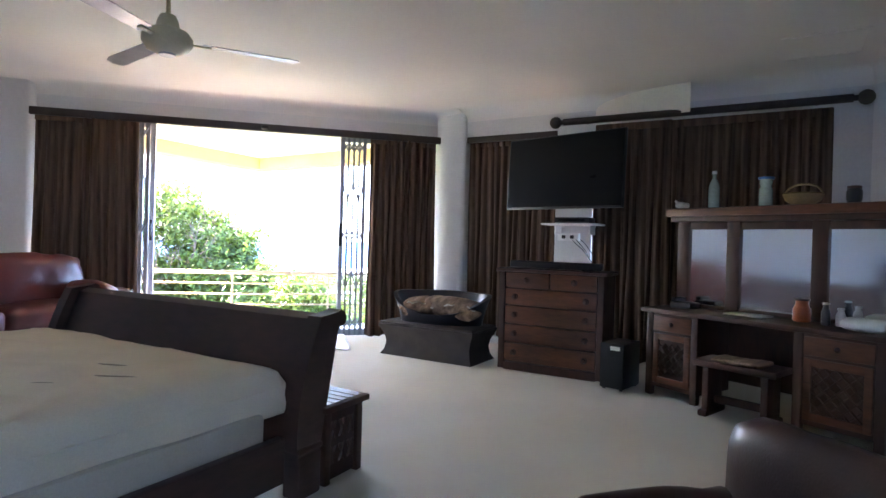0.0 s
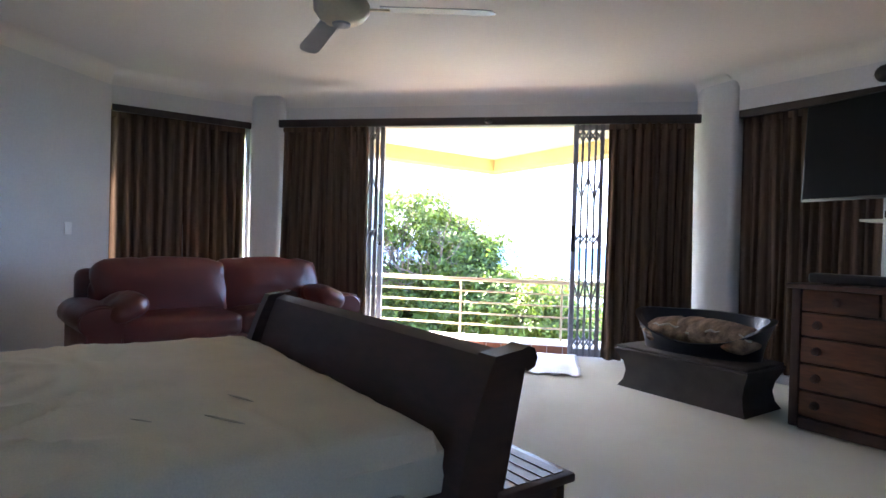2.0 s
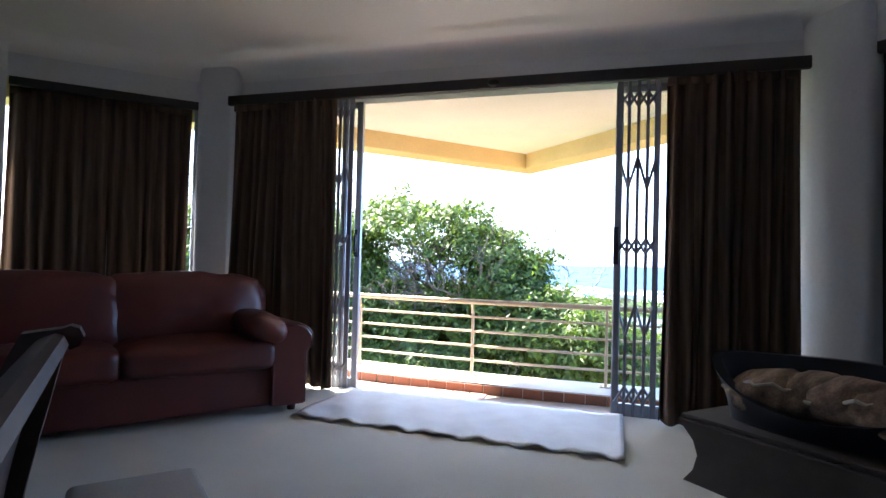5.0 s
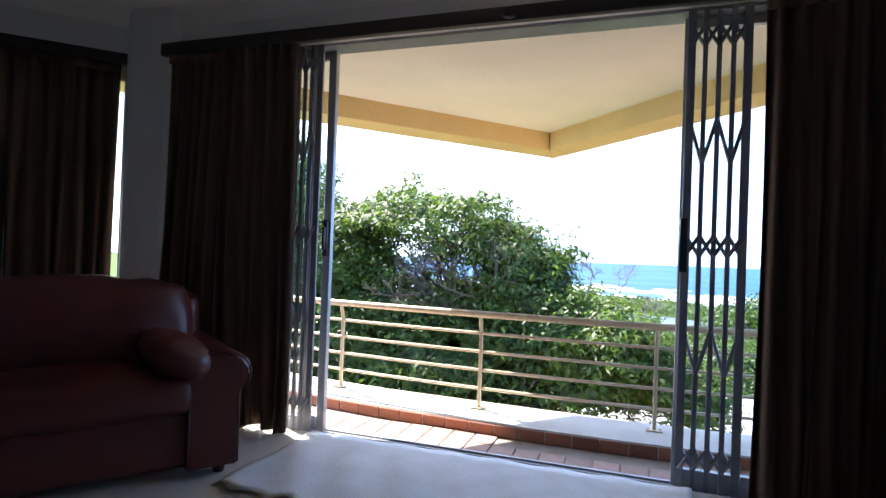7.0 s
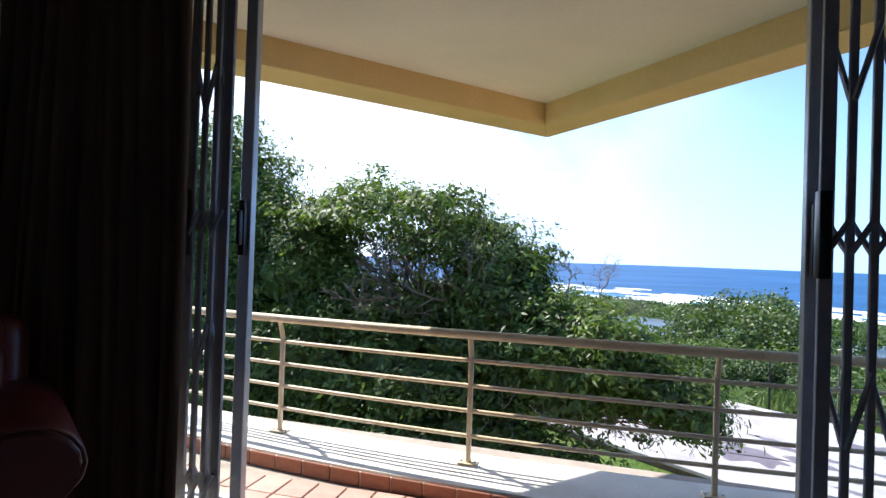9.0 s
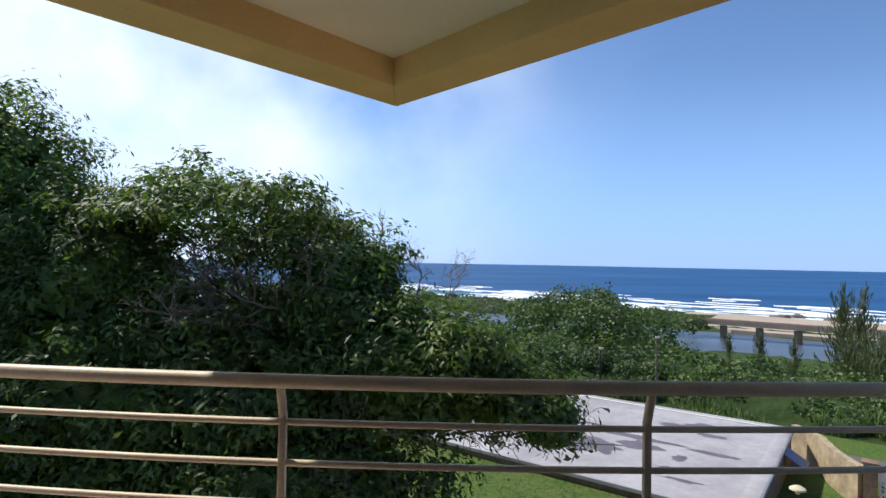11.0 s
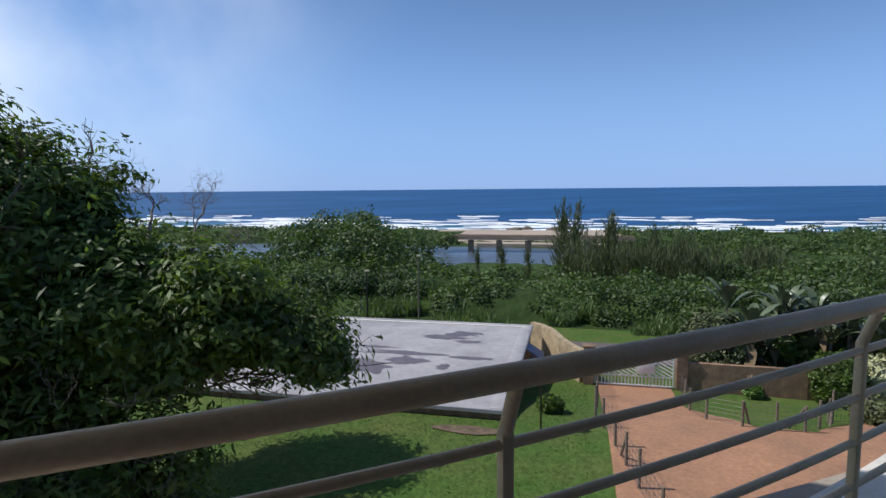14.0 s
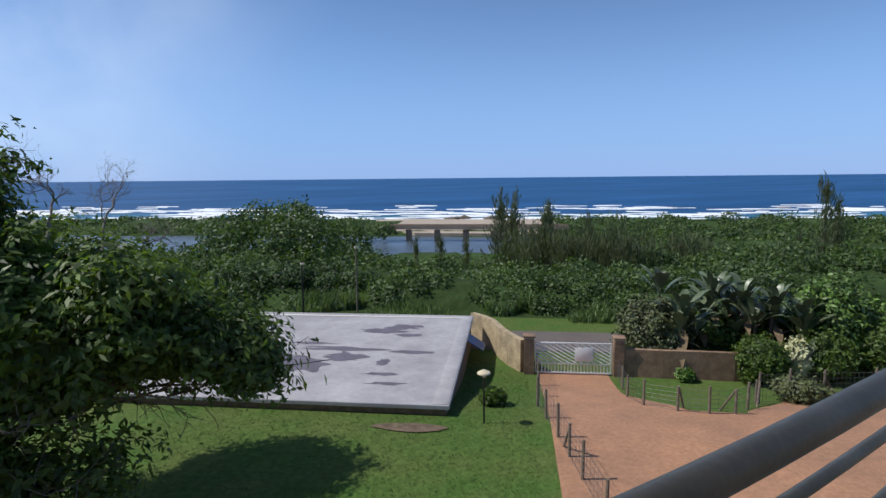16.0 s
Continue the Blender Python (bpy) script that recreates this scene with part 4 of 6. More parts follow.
# ---- bridge over the river ----
bridge = thing("bridge", "long concrete road bridge on piers over the river", "bridge", Matrix())
BZ = -17.3
bm = B()
prism(bm, [(-22, -2.6), (46, -2.6), (46, 2.6), (-22, 2.6)], BZ - 0.95, BZ, Matrix.Translation((*uv(188, 0), 0)) @ Matrix.Rotation(math.atan2(GV.y, GV.x), 4, "Z"))
part("deck", bm, CONCRETE, bridge)
for k in range(6):
    x, y = uv(188, -17 + 10.5 * k)
    bm = B()
    box(bm, (x, y, BZ - 3.9), (1.7, 1.7, 5.2), None, 0.1)
    part("pier", bm, CONCRETE, bridge)
for s in (-2.5, 2.5):
    bm = B()
    prism(bm, [(-22, s - 0.1), (46, s - 0.1), (46, s + 0.1), (-22, s + 0.1)], BZ, BZ + 0.6, Matrix.Translation((*uv(188, 0), 0)) @ Matrix.Rotation(math.atan2(GV.y, GV.x), 4, "Z"))
    part("parapet", bm, CONCRETE, bridge)
for k, (u, v, r) in enumerate(((292, 30, 5), (300, 24, 4), (296, 8, 5), (305, 2, 3.5))):
    bm = B()
    bmesh.ops.create_icosphere(bm, subdivisions=3, radius=1)
    for vv in bm.verts:
        vv.co *= 1 + 0.35 * noise.noise(vv.co * 1.7 + Vector((k, 0, 0)))
        vv.co = Vector((vv.co.x * r, vv.co.y * r, vv.co.z * 1.8))
    ob = obj("rock", bm, BARK)
    ob.location = (*uv(u, v), SEA_Z + 0.3)
    tagged(ob, "dark rock standing in the surf", "rock", "surf rocks")
# sand bar and far beach by the bridge
bm = B()
prism(bm, [uv(200, -20), uv(211, -20), uv(214, 20), uv(211, 44), uv(203, 36)], -22.9, -21.3)
setting("sand_bar", bm, SAND, "pale sand bank beside the river mouth", "sand")


# ---- sheets laid on the ground: drive, road, verge ----
def sheet(name, outline_fn, u0, u1, du, material, label, category, lift=0.03, nv_=14):
    """A strip between two v-limits given along u, following the ground."""
    verts, faces = [], []
    n = int((u1 - u0) / du)
    for i in range(n + 1):
        u = u0 + (u1 - u0) * i / n
        lo, hi = outline_fn(u)
        for j in range(nv_ + 1):
            x, y = uv(u, lo + (hi - lo) * j / nv_)
            verts.append((x, y, ground_z(x, y) + lift))
    for i in range(n):
        for j in range(nv_):
            a = i * (nv_ + 1) + j
            faces.append((a, a + nv_ + 1, a + nv_ + 2, a + 1))
    ob = raw(name, verts, faces, material, smooth=True)
    return tagged(ob, label, category, "", "structure")


def drive_edge(u):
    """East side of the drive: the grass island pushes in near the gate."""
    far = -6.0 - 1.6 * (1 - smooth_step(1.5, 4.5, u))
    if u < 1.35:
        return -40.0
    return far - 32.0 * (1 - smooth_step(1.0, 1.6, u))


sheet("road_drive", lambda u: (drive_edge(u), -3.05), -14, 7.5, 0.25, BRICKPAVE, "worn red brick paved driveway", "driveway", 0.03, 20)
sheet("road_yard", lambda u: (-40.0, -9.3 - 2.2 * smooth_step(1.4, 4.2, u) - 8.0 * smooth_step(4.2, 5.2, u)), 1.2, 5.2, 0.2, BRICKPAVE, "worn red brick paved yard", "driveway", 0.034, 16)
sheet("road", lambda u: (-40.0, 40.0), 10.5, 14.0, 0.7, ASPHALT, "old grey-brown asphalt road behind the gate", "road", 0.03, 30)

# ---- garage with a flat roof ----
garage = thing("garage", "low brick garage with a stained grey flat roof", "garage", Matrix())
GM = Matrix.Translation((GO.x, GO.y, 0)) @ Matrix.Rotation(math.atan2(GU.y, GU.x), 4, "Z")
bm = B()
prism(bm, [(0.12, 0.12), (11.25, 0.12), (11.25, 13.9), (0.12, 13.9)], -7.9, -6.04, GM)
part("wall", bm, WALLBRICK, garage, smooth=False)
bm = B()
prism(bm, [(0, 0), (11.35, 0), (11.35, 14), (0, 14)], -6.04, -5.90, GM)
bmesh.ops.bevel(bm, geom=list(bm.edges), offset=0.02, segments=1, affect="EDGES")
roof = part("roof", bm, ROOFM, garage, "weathered grey membrane")
bm = B()
box(bm, (10.75, 7, -5.885), (0.16, 13.6, 0.03), GM, 0.01)
part("roof_flashing", bm, KERB, roof, "white sealed seam")
bm = B()
box(bm, (5.65, 0.3, -5.892), (11.1, 0.5, 0.02), GM, 0.008)
part("roof_edge", bm, ROOFM, roof)


def stain(cx, cy, pieces, seed):
    """A flat dried puddle of ragged outline."""
    for k, (dx, dy, rx, ry) in enumerate(pieces):
        bm = B()
        n = 40
        ring = [bm.verts.new(GM @ Vector((cx + dx + rx * math.cos(a) * (1 + 0.9 * noise.noise(Vector((math.cos(a) * 1.9, math.sin(a) * 1.6, seed + k)))), cy + dy + ry * math.sin(a) * (1 + 0.8 * noise.noise(Vector((math.cos(a) * 2.6, math.sin(a) * 2.6, seed + k + 9)))), -5.895 + 0.0006 * k))) for a in [2 * math.pi * i / n for i in range(n)]]
        bm.faces.new(ring)
        part("stain", bm, STAIN, roof)


stain(3.4, 6.2, ((0, 0, 1.0, 1.35), (1.0, -1.6, 0.5, 0.7), (0.9, 1.2, 0.4, 0.6)), 1)
stain(5.4, 5.0, ((0, 0, 0.3, 1.7), (0.7, 1.5, 0.18, 1.0)), 5)
stain(8.2, 3.8, ((0, 0, 0.5, 1.0), (0.7, -0.8, 0.4, 0.8), (-0.6, -1.2, 0.25, 0.7)), 8)
stain(2.6, 2.7, ((0, 0, 0.16, 0.6), (1.3, 0.3, 0.4, 0.22), (-0.9, -0.3, 0.14, 0.7), (2.6, -0.6, 0.2, 0.8)), 12)

# small blue awning on the garage side
awn = thing("awning", "small faded blue canvas awning on the garage wall", "awning", GM @ Matrix.Translation((8.9, 0.0, -6.35)))
bm = B()
for k in range(6):
    prism(bm, [(0.2 * k - 0.6, 0.1), (0.2 * k - 0.41, 0.1), (0.2 * k - 0.41, -0.75), (0.2 * k - 0.6, -0.75)], -0.02, 0.01, Matrix.Rotation(radians(32), 4, "X"))
part("canvas", bm, BLUE, awn)
bm = B()
rod(bm, (-0.6, -0.64, -0.4), (0.6, -0.64, -0.4), 0.02, n=6)
part("frame", bm, ALU, awn)

# ---- gate, pillars, garden walls ----
GZ = -7.4


def at(u, v, z=0.0, turn=0.0):
    return Matrix.Translation((*uv(u, v), z)) @ Matrix.Rotation(math.atan2(GV.y, GV.x) + turn, 4, "Z")


def brick_pillar(u, v, h):
    t = thing("gate_pillar", "square face-brick gate pillar with a flat cap", "pillar", at(u, v, ground_z(*uv(u, v)) - 0.05), "gate pillars")
    for c in range(int(h / 0.09)):
        for k, (dx, dy, sx, sy) in enumerate(((-0.11, 0.11, 0.21, 0.21), (0.11, 0.11, 0.21, 0.21), (-0.11, -0.11, 0.21, 0.21), (0.11, -0.11, 0.21, 0.21))):
            bm = B()
            box(bm, (dx, dy, 0.045 + 0.09 * c), (sx, sy, 0.08))
            part("brick", bm, WALLBRICK, t, smooth=False)
    bm = B()
    box(bm, (0, 0, h / 2), (0.41, 0.41, h - 0.02))
    part("mortar", bm, GROUT, t)
    bm = B()
    box(bm, (0, 0, h + 0.03), (0.52, 0.52, 0.07), None, 0.012)
    part("cap", bm, WALLBRICK, t)


brick_pillar(7.4, -2.65, 1.7), brick_pillar(7.4, -6.4, 1.7)
gate = thing("gate", "white painted metal driveway gate with diagonal slats", "gate", at(7.3, -6.1, GZ + 0.08))
GWD, GH = 3.2, 1.32
for c, s in (((GWD / 2, 0, 0.03), (GWD, 0.06, 0.06)), ((GWD / 2, 0, GH), (GWD, 0.06, 0.06)), ((0.03, 0, GH / 2), (0.06, 0.06, GH - 0.061)), ((GWD - 0.03, 0, GH / 2), (0.06, 0.06, GH - 0.061)), ((GWD / 2, 0, 0.42), (GWD - 0.122, 0.05, 0.05))):
    bm = B()
    box(bm, c, s, None, 0.006, 1)
    part("gate_frame", bm, WHITE, gate)
for k in range(22):
    bm = B()
    box(bm, (0.16 + 0.137 * k, 0, 0.225), (0.05, 0.025, 0.335))
    part("slat", bm, WHITE, gate, smooth=False)
for k in range(-4, 12):
    x0, z0, x1, z1 = 0.06 + 0.28 * k, 0.45, 0.06 + 0.28 * k + 1.5, 1.29
    ta, tb = max(0, (0.06 - x0) / (x1 - x0)), min(1, (GWD - 0.06 - x0) / (x1 - x0))
    if tb - ta > 0.05:
        bm = B()
        a, b = Vector((x0, 0, z0)).lerp(Vector((x1, 0, z1)), ta), Vector((x0, 0, z0)).lerp(Vector((x1, 0, z1)), tb)
        rod(bm, a, b, 0.035, n=4)
        part("slat", bm, WHITE, gate, smooth=False)
bm = B()
box(bm, (1.15, 0.045, 0.85), (0.75, 0.02, 0.6), None, 0.004)
part("sign_board", bm, WHITE, gate, "blank white board")


def garden_wall(pts, h, thick, material, label):
    t = thing("garden_wall", label, "garden wall", Matrix())
    for (u0, v0), (u1, v1) in zip(pts, pts[1:]):
        a, b = uv(u0, v0), uv(u1, v1)
        za, zb = ground_z(*a) - 0.3, ground_z(*b) - 0.3
        d = (Vector(b) - Vector(a)).normalized()
        n = Vector((-d.y, d.x)) * thick / 2
        bm = B()
        lo, hi = [], []
        for w, z, sg in ((a, za, 1), (b, zb, 1), (b, zb, -1), (a, za, -1)):
            lo.append(bm.verts.new((w[0] + n.x * sg, w[1] + n.y * sg, z)))
            hi.append(bm.verts.new((w[0] + n.x * sg, w[1] + n.y * sg, z + h + 0.3)))
        bm.faces.new(lo[::-1]), bm.faces.new(hi)
        for i in range(4):
            j = (i + 1) % 4
            bm.faces.new((lo[i], lo[j], hi[j], hi[i]))
        bmesh.ops.recalc_face_normals(bm, faces=bm.faces)
        part("wall_section", bm, material, t, smooth=False)


garden_wall([(7.5, -2.4), (8.4, -1.85), (9.2, -1.5), (10.0, -1.25), (10.8, -1.0), (11.6, -0.5), (12.2, 0.1)], 1.45, 0.28, SANDWALL, "curved sandstone garden wall beside the gate")
garden_wall([(7.4, -6.65), (7.3, -8.2), (7.3, -9.6), (7.2, -11.0), (7.4, -13.0), (7.9, -15.5)], 1.2, 0.22, WALLBRICK, "low brown brick garden wall in the shade")


# ---- wire fences ----
WIRE = mat("fence_wire", (0.16, 0.15, 0.14), 0.6, metal=0.5, vary=0.1)


def fence(pts, h, label, step=0.25):
    """Posts with strained wires and mesh between them."""
    t = thing("wire_fence", label, "fence", Matrix())
    for k, (u, v) in enumerate(pts):
        x, y = uv(u, v)
        z = ground_z(x, y)
        bm = B()
        rod(bm, (x, y, z - 0.1), (x + 0.02 * math.sin(k), y, z + h + 0.08 * (k % 2)), 0.045, 0.04, 7)
        part("post", bm, FENCEWOOD, t)
    for (u0, v0), (u1, v1) in zip(pts, pts[1:]):
        a, b = Vector(uv(u0, v0)), Vector(uv(u1, v1))
        za, zb = ground_z(*a), ground_z(*b)
        bm = B()
        for s in range(6):
            z = h * (0.06 + 0.17 * s)
            rod(bm, (*a, za + z), (*b, zb + z), 0.006, n=4)
        n = max(int((b - a).length / step), 2)
        for i in range(1, n):
            w = a.lerp(b, i / n)
            zz = za + (zb - za) * i / n
            rod(bm, (*w, zz + 0.04), (*w, zz + h * 0.93), 0.004, n=4)
        part("wire_mesh", bm, WIRE, t)


fence([(7.6, -3.0), (5.4, -2.95), (3.2, -2.85), (1.6, -2.75), (0.2, -2.95), (-1.2, -3.2), (-2.3, -3.4), (-3.4, -3.6), (-5.0, -3.9)], 0.95, "rusty wire fence on leaning posts along the drive")
fence([(7.4, -6.35), (5.4, -6.2), (3.7, -6.05), (2.3, -6.3), (1.6, -7.2), (1.4, -8.1), (1.45, -8.9), (2.3, -9.6), (3.4, -10.3)], 0.85, "low wire fence round the grass island")
fence([(3.4, -10.4), (3.9, -11.6), (4.4, -13.0), (4.9, -15.0), (5.2, -17.5), (5.4, -20.5)], 1.15, "tall mesh fence at the edge of the yard", 0.16)
for (u, v, du, dv) in ((1.6, -7.2, 0.5, -0.35), (1.45, -8.9, 0.55, 0.3), (3.4, -10.4, -0.6, 0.3), (-2.3, -3.4, 0.6, 0.1), (4.4, -13.0, 0.2, -0.7)):
    x, y = uv(u, v)
    x2, y2 = uv(u + du, v + dv)
    bm = B()
    rod(bm, (x2, y2, ground_z(x2, y2) - 0.05), (x, y, ground_z(x, y) + 0.85), 0.035, n=7)
    tagged(obj("fence_brace", bm, FENCEWOOD), "slanting grey timber brace against a fence post", "fence brace", "fence braces")

# garden lamp and lamp posts by the road
lamp = thing("garden_lamp", "slim black garden lamp with a pale mushroom shade", "garden lamp", Matrix.Translation((9.39, 21.85, ground_z(9.39, 21.85))))
bm = B()
rod(bm, (0, 0, -0.05), (0, 0, 1.45), 0.028, n=8)
part("post", bm, BLACK, lamp)
bm = B()
lathe(bm, [(0.05, 1.42), (0.06, 1.5), (0.2, 1.53), (0.19, 1.57), (0.08, 1.63), (0.0, 1.64)], n=18)
part("shade", bm, CREAM, lamp)
for k, (u, v, h) in enumerate(((15.5, 10.5, 3.4), (17.0, 7.6, 4.2))):
    x, y = uv(u, v)
    t = thing("lamp_post", "thin dark street pole beyond the garage", "pole", Matrix.Translation((x, y, ground_z(x, y))), "road poles")
    bm = B()
    rod(bm, (0, 0, -0.1), (0, 0, h), 0.06, 0.045, 8)
    part("pole", bm, BLACK if k == 0 else FENCEWOOD, t)
    bm = B()
    box(bm, (0.05, 0, h), (0.26, 0.12, 0.12), None, 0.02)
    part("head", bm, CREAM, t)

# ---- wild banana clump and garden shrubs ----
STREL = mat("wild_banana_leaf", (0.12, 0.155, 0.08), 0.4, vary=0.2, scale=1.5, fine=8, per_piece=0.25, bump=0.2)
DRYLEAF = mat("dry_leaf", (0.2, 0.14, 0.075), 0.9, vary=0.25, scale=4, fine=20)


def big_leaf(a, up, length, width, m0):
    """A long blade leaf that arches over, split along its midrib."""
    bm = B()
    n = 9
    rows = []
    for k in range(n + 1):
        s = k / n
        w = 0.02 if s < 0.28 else width * math.sin(math.pi * ((s - 0.28) / 0.72) ** 0.8) * 0.5 + 0.005
        r = length * s * math.cos(up) + 0.18 * length * s * s
        z = length * s * math.sin(up) - 0.3 * length * s ** 3.2
        c = Vector((math.cos(a) * r, math.sin(a) * r, z))
        side = Vector((-math.sin(a), math.cos(a), 0))
        rows.append([bm.verts.new(c + side * w * q + Vector((0, 0, 0.25 * w * abs(q)))) for q in (-1, 0, 1)])
    for p, q in zip(rows, rows[1:]):
        bm.faces.new((p[0], p[1], q[1], q[0])), bm.faces.new((p[1], p[2], q[2], q[1]))
    for v in bm.verts:
        v.co = m0 @ v.co
    return bm


rw = random.Random(31)
for k in range(17):
    u, v, h = 9.0 + rw.uniform(-0.7, 2.6), -11.8 + rw.uniform(-3.0, 2.9), rw.uniform(0.9, 2.9)
    x, y = uv(u, v)
    z = ground_z(x, y)
    t = thing("wild_banana", "grey-green wild banana plant with torn arching leaves", "plant", Matrix.Translation((x, y, z)), "wild banana clump")
    bm = B()
    rod(bm, (0, 0, 0), (rw.uniform(-0.2, 0.2), 0, h), 0.11, 0.08, 8)
    part("stem", bm, BARK, t)
    for j in range(13):
        part("leaf", big_leaf(j * 2.4 + rw.uniform(-0.4, 0.4), radians(rw.uniform(48, 88)), rw.uniform(1.5, 2.4), rw.uniform(0.26, 0.42), Matrix.Translation((0, 0, h - 0.1))), STREL, t)
    for j in range(4):
        part("dry_leaf", big_leaf(j * 1.7 + 0.5, radians(-20), rw.uniform(1.0, 1.4), 0.35, Matrix.Translation((0, 0, h - 0.25))), DRYLEAF, t)


def shrub(u, v, r, h, n, size, label, material=None, name="shrub"):
    x, y = uv(u, v)
    z = ground_z(x, y)
    t = thing(name, label, "shrub", Matrix.Translation((x, y, z)), "garden shrubs")
    bm = B()
    for k in range(4):
        rod(bm, (0, 0, -0.05), (0.4 * r * math.cos(k * 1.6), 0.4 * r * math.sin(k * 1.6), h * 0.6), 0.03, 0.015, 5)
    part("stem", bm, BARK, t)
    p, d = lobe_points((0, 0, h * 0.52), (r, r, h * 0.5), n, 0.68, -0.95, 0.3, u + v)
    quads_mesh("crown", np.concatenate([leaf_quads(p, d + np.array([0, 0, 0.4]), size, size * 0.5, 0.8), leaf_quads(*[q[:300] for q in lobe_points((0, 0, h * 0.5), (r * 0.7, r * 0.7, h * 0.36), 300, 0.8, -0.95, 0.2, 1)], 0.5, 0.4, 0.3)]), material or LEAF, t)


OLIVE = mat("olive_leaf", (0.11, 0.13, 0.045), 0.6, vary=0.25, scale=1.5, fine=8, per_piece=0.4, island=True, bump=0)
LIME = mat("lime_leaf", (0.11, 0.2, 0.03), 0.55, vary=0.25, scale=1.5, fine=8, per_piece=0.4, island=True, bump=0)
PALEFLOWER = mat("pale_yellow_leaf", (0.55, 0.55, 0.3), 0.6, vary=0.15, scale=3)
shrub(9.4, -8.2, 1.55, 2.9, 5200, 0.2, "rounded olive-green garden shrub", OLIVE)
shrub(7.0, -11.9, 1.0, 1.9, 3800, 0.17, "dark green leafy garden bush")
shrub(7.6, -14.6, 1.1, 2.0, 4200, 0.2, "dark green leafy garden bush")
shrub(9.5, -15.6, 1.5, 3.9, 4600, 0.24, "bright green leafy garden bush", LIME)
shrub(10.2, -18.0, 1.7, 2.8, 4600, 0.26, "mid-green leafy garden bush", LIME)
shrub(7.2, -13.4, 0.6, 2.0, 420, 0.22, "bush with pale yellow variegated leaves", PALEFLOWER)
shrub(11.0, -21.5, 2.2, 2.8, 4600, 0.28, "mid-green leafy garden bush")
shrub(10.6, -11.0, 1.5, 2.1, 4200, 0.22, "dark green leafy garden bush")
shrub(10.8, -13.6, 1.5, 2.3, 4200, 0.22, "dark green leafy garden bush")
shrub(8.6, -17.2, 1.2, 2.2, 3600, 0.2, "dark green leafy garden bush")
shrub(8.8, -19.8, 1.4, 2.3, 3800, 0.22, "mid-green leafy garden bush")
shrub(6.9, -9.0, 0.35, 0.5, 700, 0.12, "small clipped bush by the brown wall", LIME)
shrub(1.6, -1.3, 0.45, 0.55, 900, 0.13, "small dark shrub on the lawn")
shrub(4.0, -12.0, 0.9, 0.9, 1400, 0.16, "dry grey-green scrub behind the mesh fence", OLIVE)

# tufts of longer grass and bare soil on the lawn
SOIL = mat("bare_soil", (0.17, 0.12, 0.075), 0.95, vary=0.25, scale=4, fine=30, bump=0.5)
bm = B()
ring = []
for k in range(30):
    a = 2 * math.pi * k / 30
    u, v = -1.0 + 0.3 * math.cos(a) * (1 + 0.5 * noise.noise(Vector((math.cos(a), math.sin(a), 3)))), 1.1 + 1.1 * math.sin(a) * (1 + 0.4 * noise.noise(Vector((2 * math.cos(a), math.sin(a), 5))))
    x, y = uv(u, v)
    ring.append(bm.verts.new((x, y, ground_z(x, y) + 0.035)))
bm.faces.new(ring)
setting("soil_patch", bm, SOIL, "bare brown patch in the lawn", "soil")
n = 26000
gu, gv = NR.uniform(-9, 8, n), NR.uniform(-2.6, 9, n)
keep = ~((gu > -0.05) & (gv > -0.05))
gu, gv = gu[keep], gv[keep]
P = np.array([(*uv(a, b), ground_z(*uv(a, b)) + 0.03) for a, b in zip(gu, gv)])
blades = leaf_quads(P, np.tile(np.array([[1.0, 0, 0]]), (len(P), 1)), 0.08, 0.015, 1.0)
tagged(quads_mesh("grass", blades, GRASS_M), "short tufted lawn grass", "grass", "", "stuff")


# ---- bed: sleigh footboard, base, mattress ----
STRIPE = mat("striped_blanket", (0.42, 0.28, 0.19), 0.95, vary=0.3, scale=14, fine=120, stretch=(1, 0.1, 1), color2=(0.08, 0.05, 0.035), bump=0.4)
PIPING = mat("pale_piping", (0.55, 0.5, 0.42), 0.8, vary=0.05)
BROWNFAB = mat("brown_ottoman_fabric", (0.055, 0.042, 0.035), 0.85, vary=0.12, scale=6, fine=140, bump=0.3)
NAVY = mat("navy_vinyl", (0.014, 0.014, 0.02), 0.32, vary=0.12, scale=5, fine=120, bump=0.12)
RUGM = mat("white_cotton_rug", (0.74, 0.76, 0.79), 0.7, vary=0.05, scale=6, fine=90, bump=0.5, dist=0.006, spec=0.3)
PALEWOOD = mat("pale_wood", (0.33, 0.25, 0.17), 0.5, vary=0.15, scale=5, fine=30, stretch=(0.3, 1, 1))
STONEY = mat("grey_padded_top", (0.42, 0.4, 0.37), 0.8, vary=0.06, scale=5, fine=120, bump=0.2)
BRASS = mat("dark_brass", (0.06, 0.045, 0.03), 0.45, metal=0.7, vary=0.1)

BED_M = pose(0.245, 2.80, 0, 0, 0, 136.5)  # local x runs along the footboard to its far end, local y towards the headboard
bed = thing("bed", "king-size dark wooden sleigh bed with a cream fitted sheet", "bed", BED_M)
W = 2.34


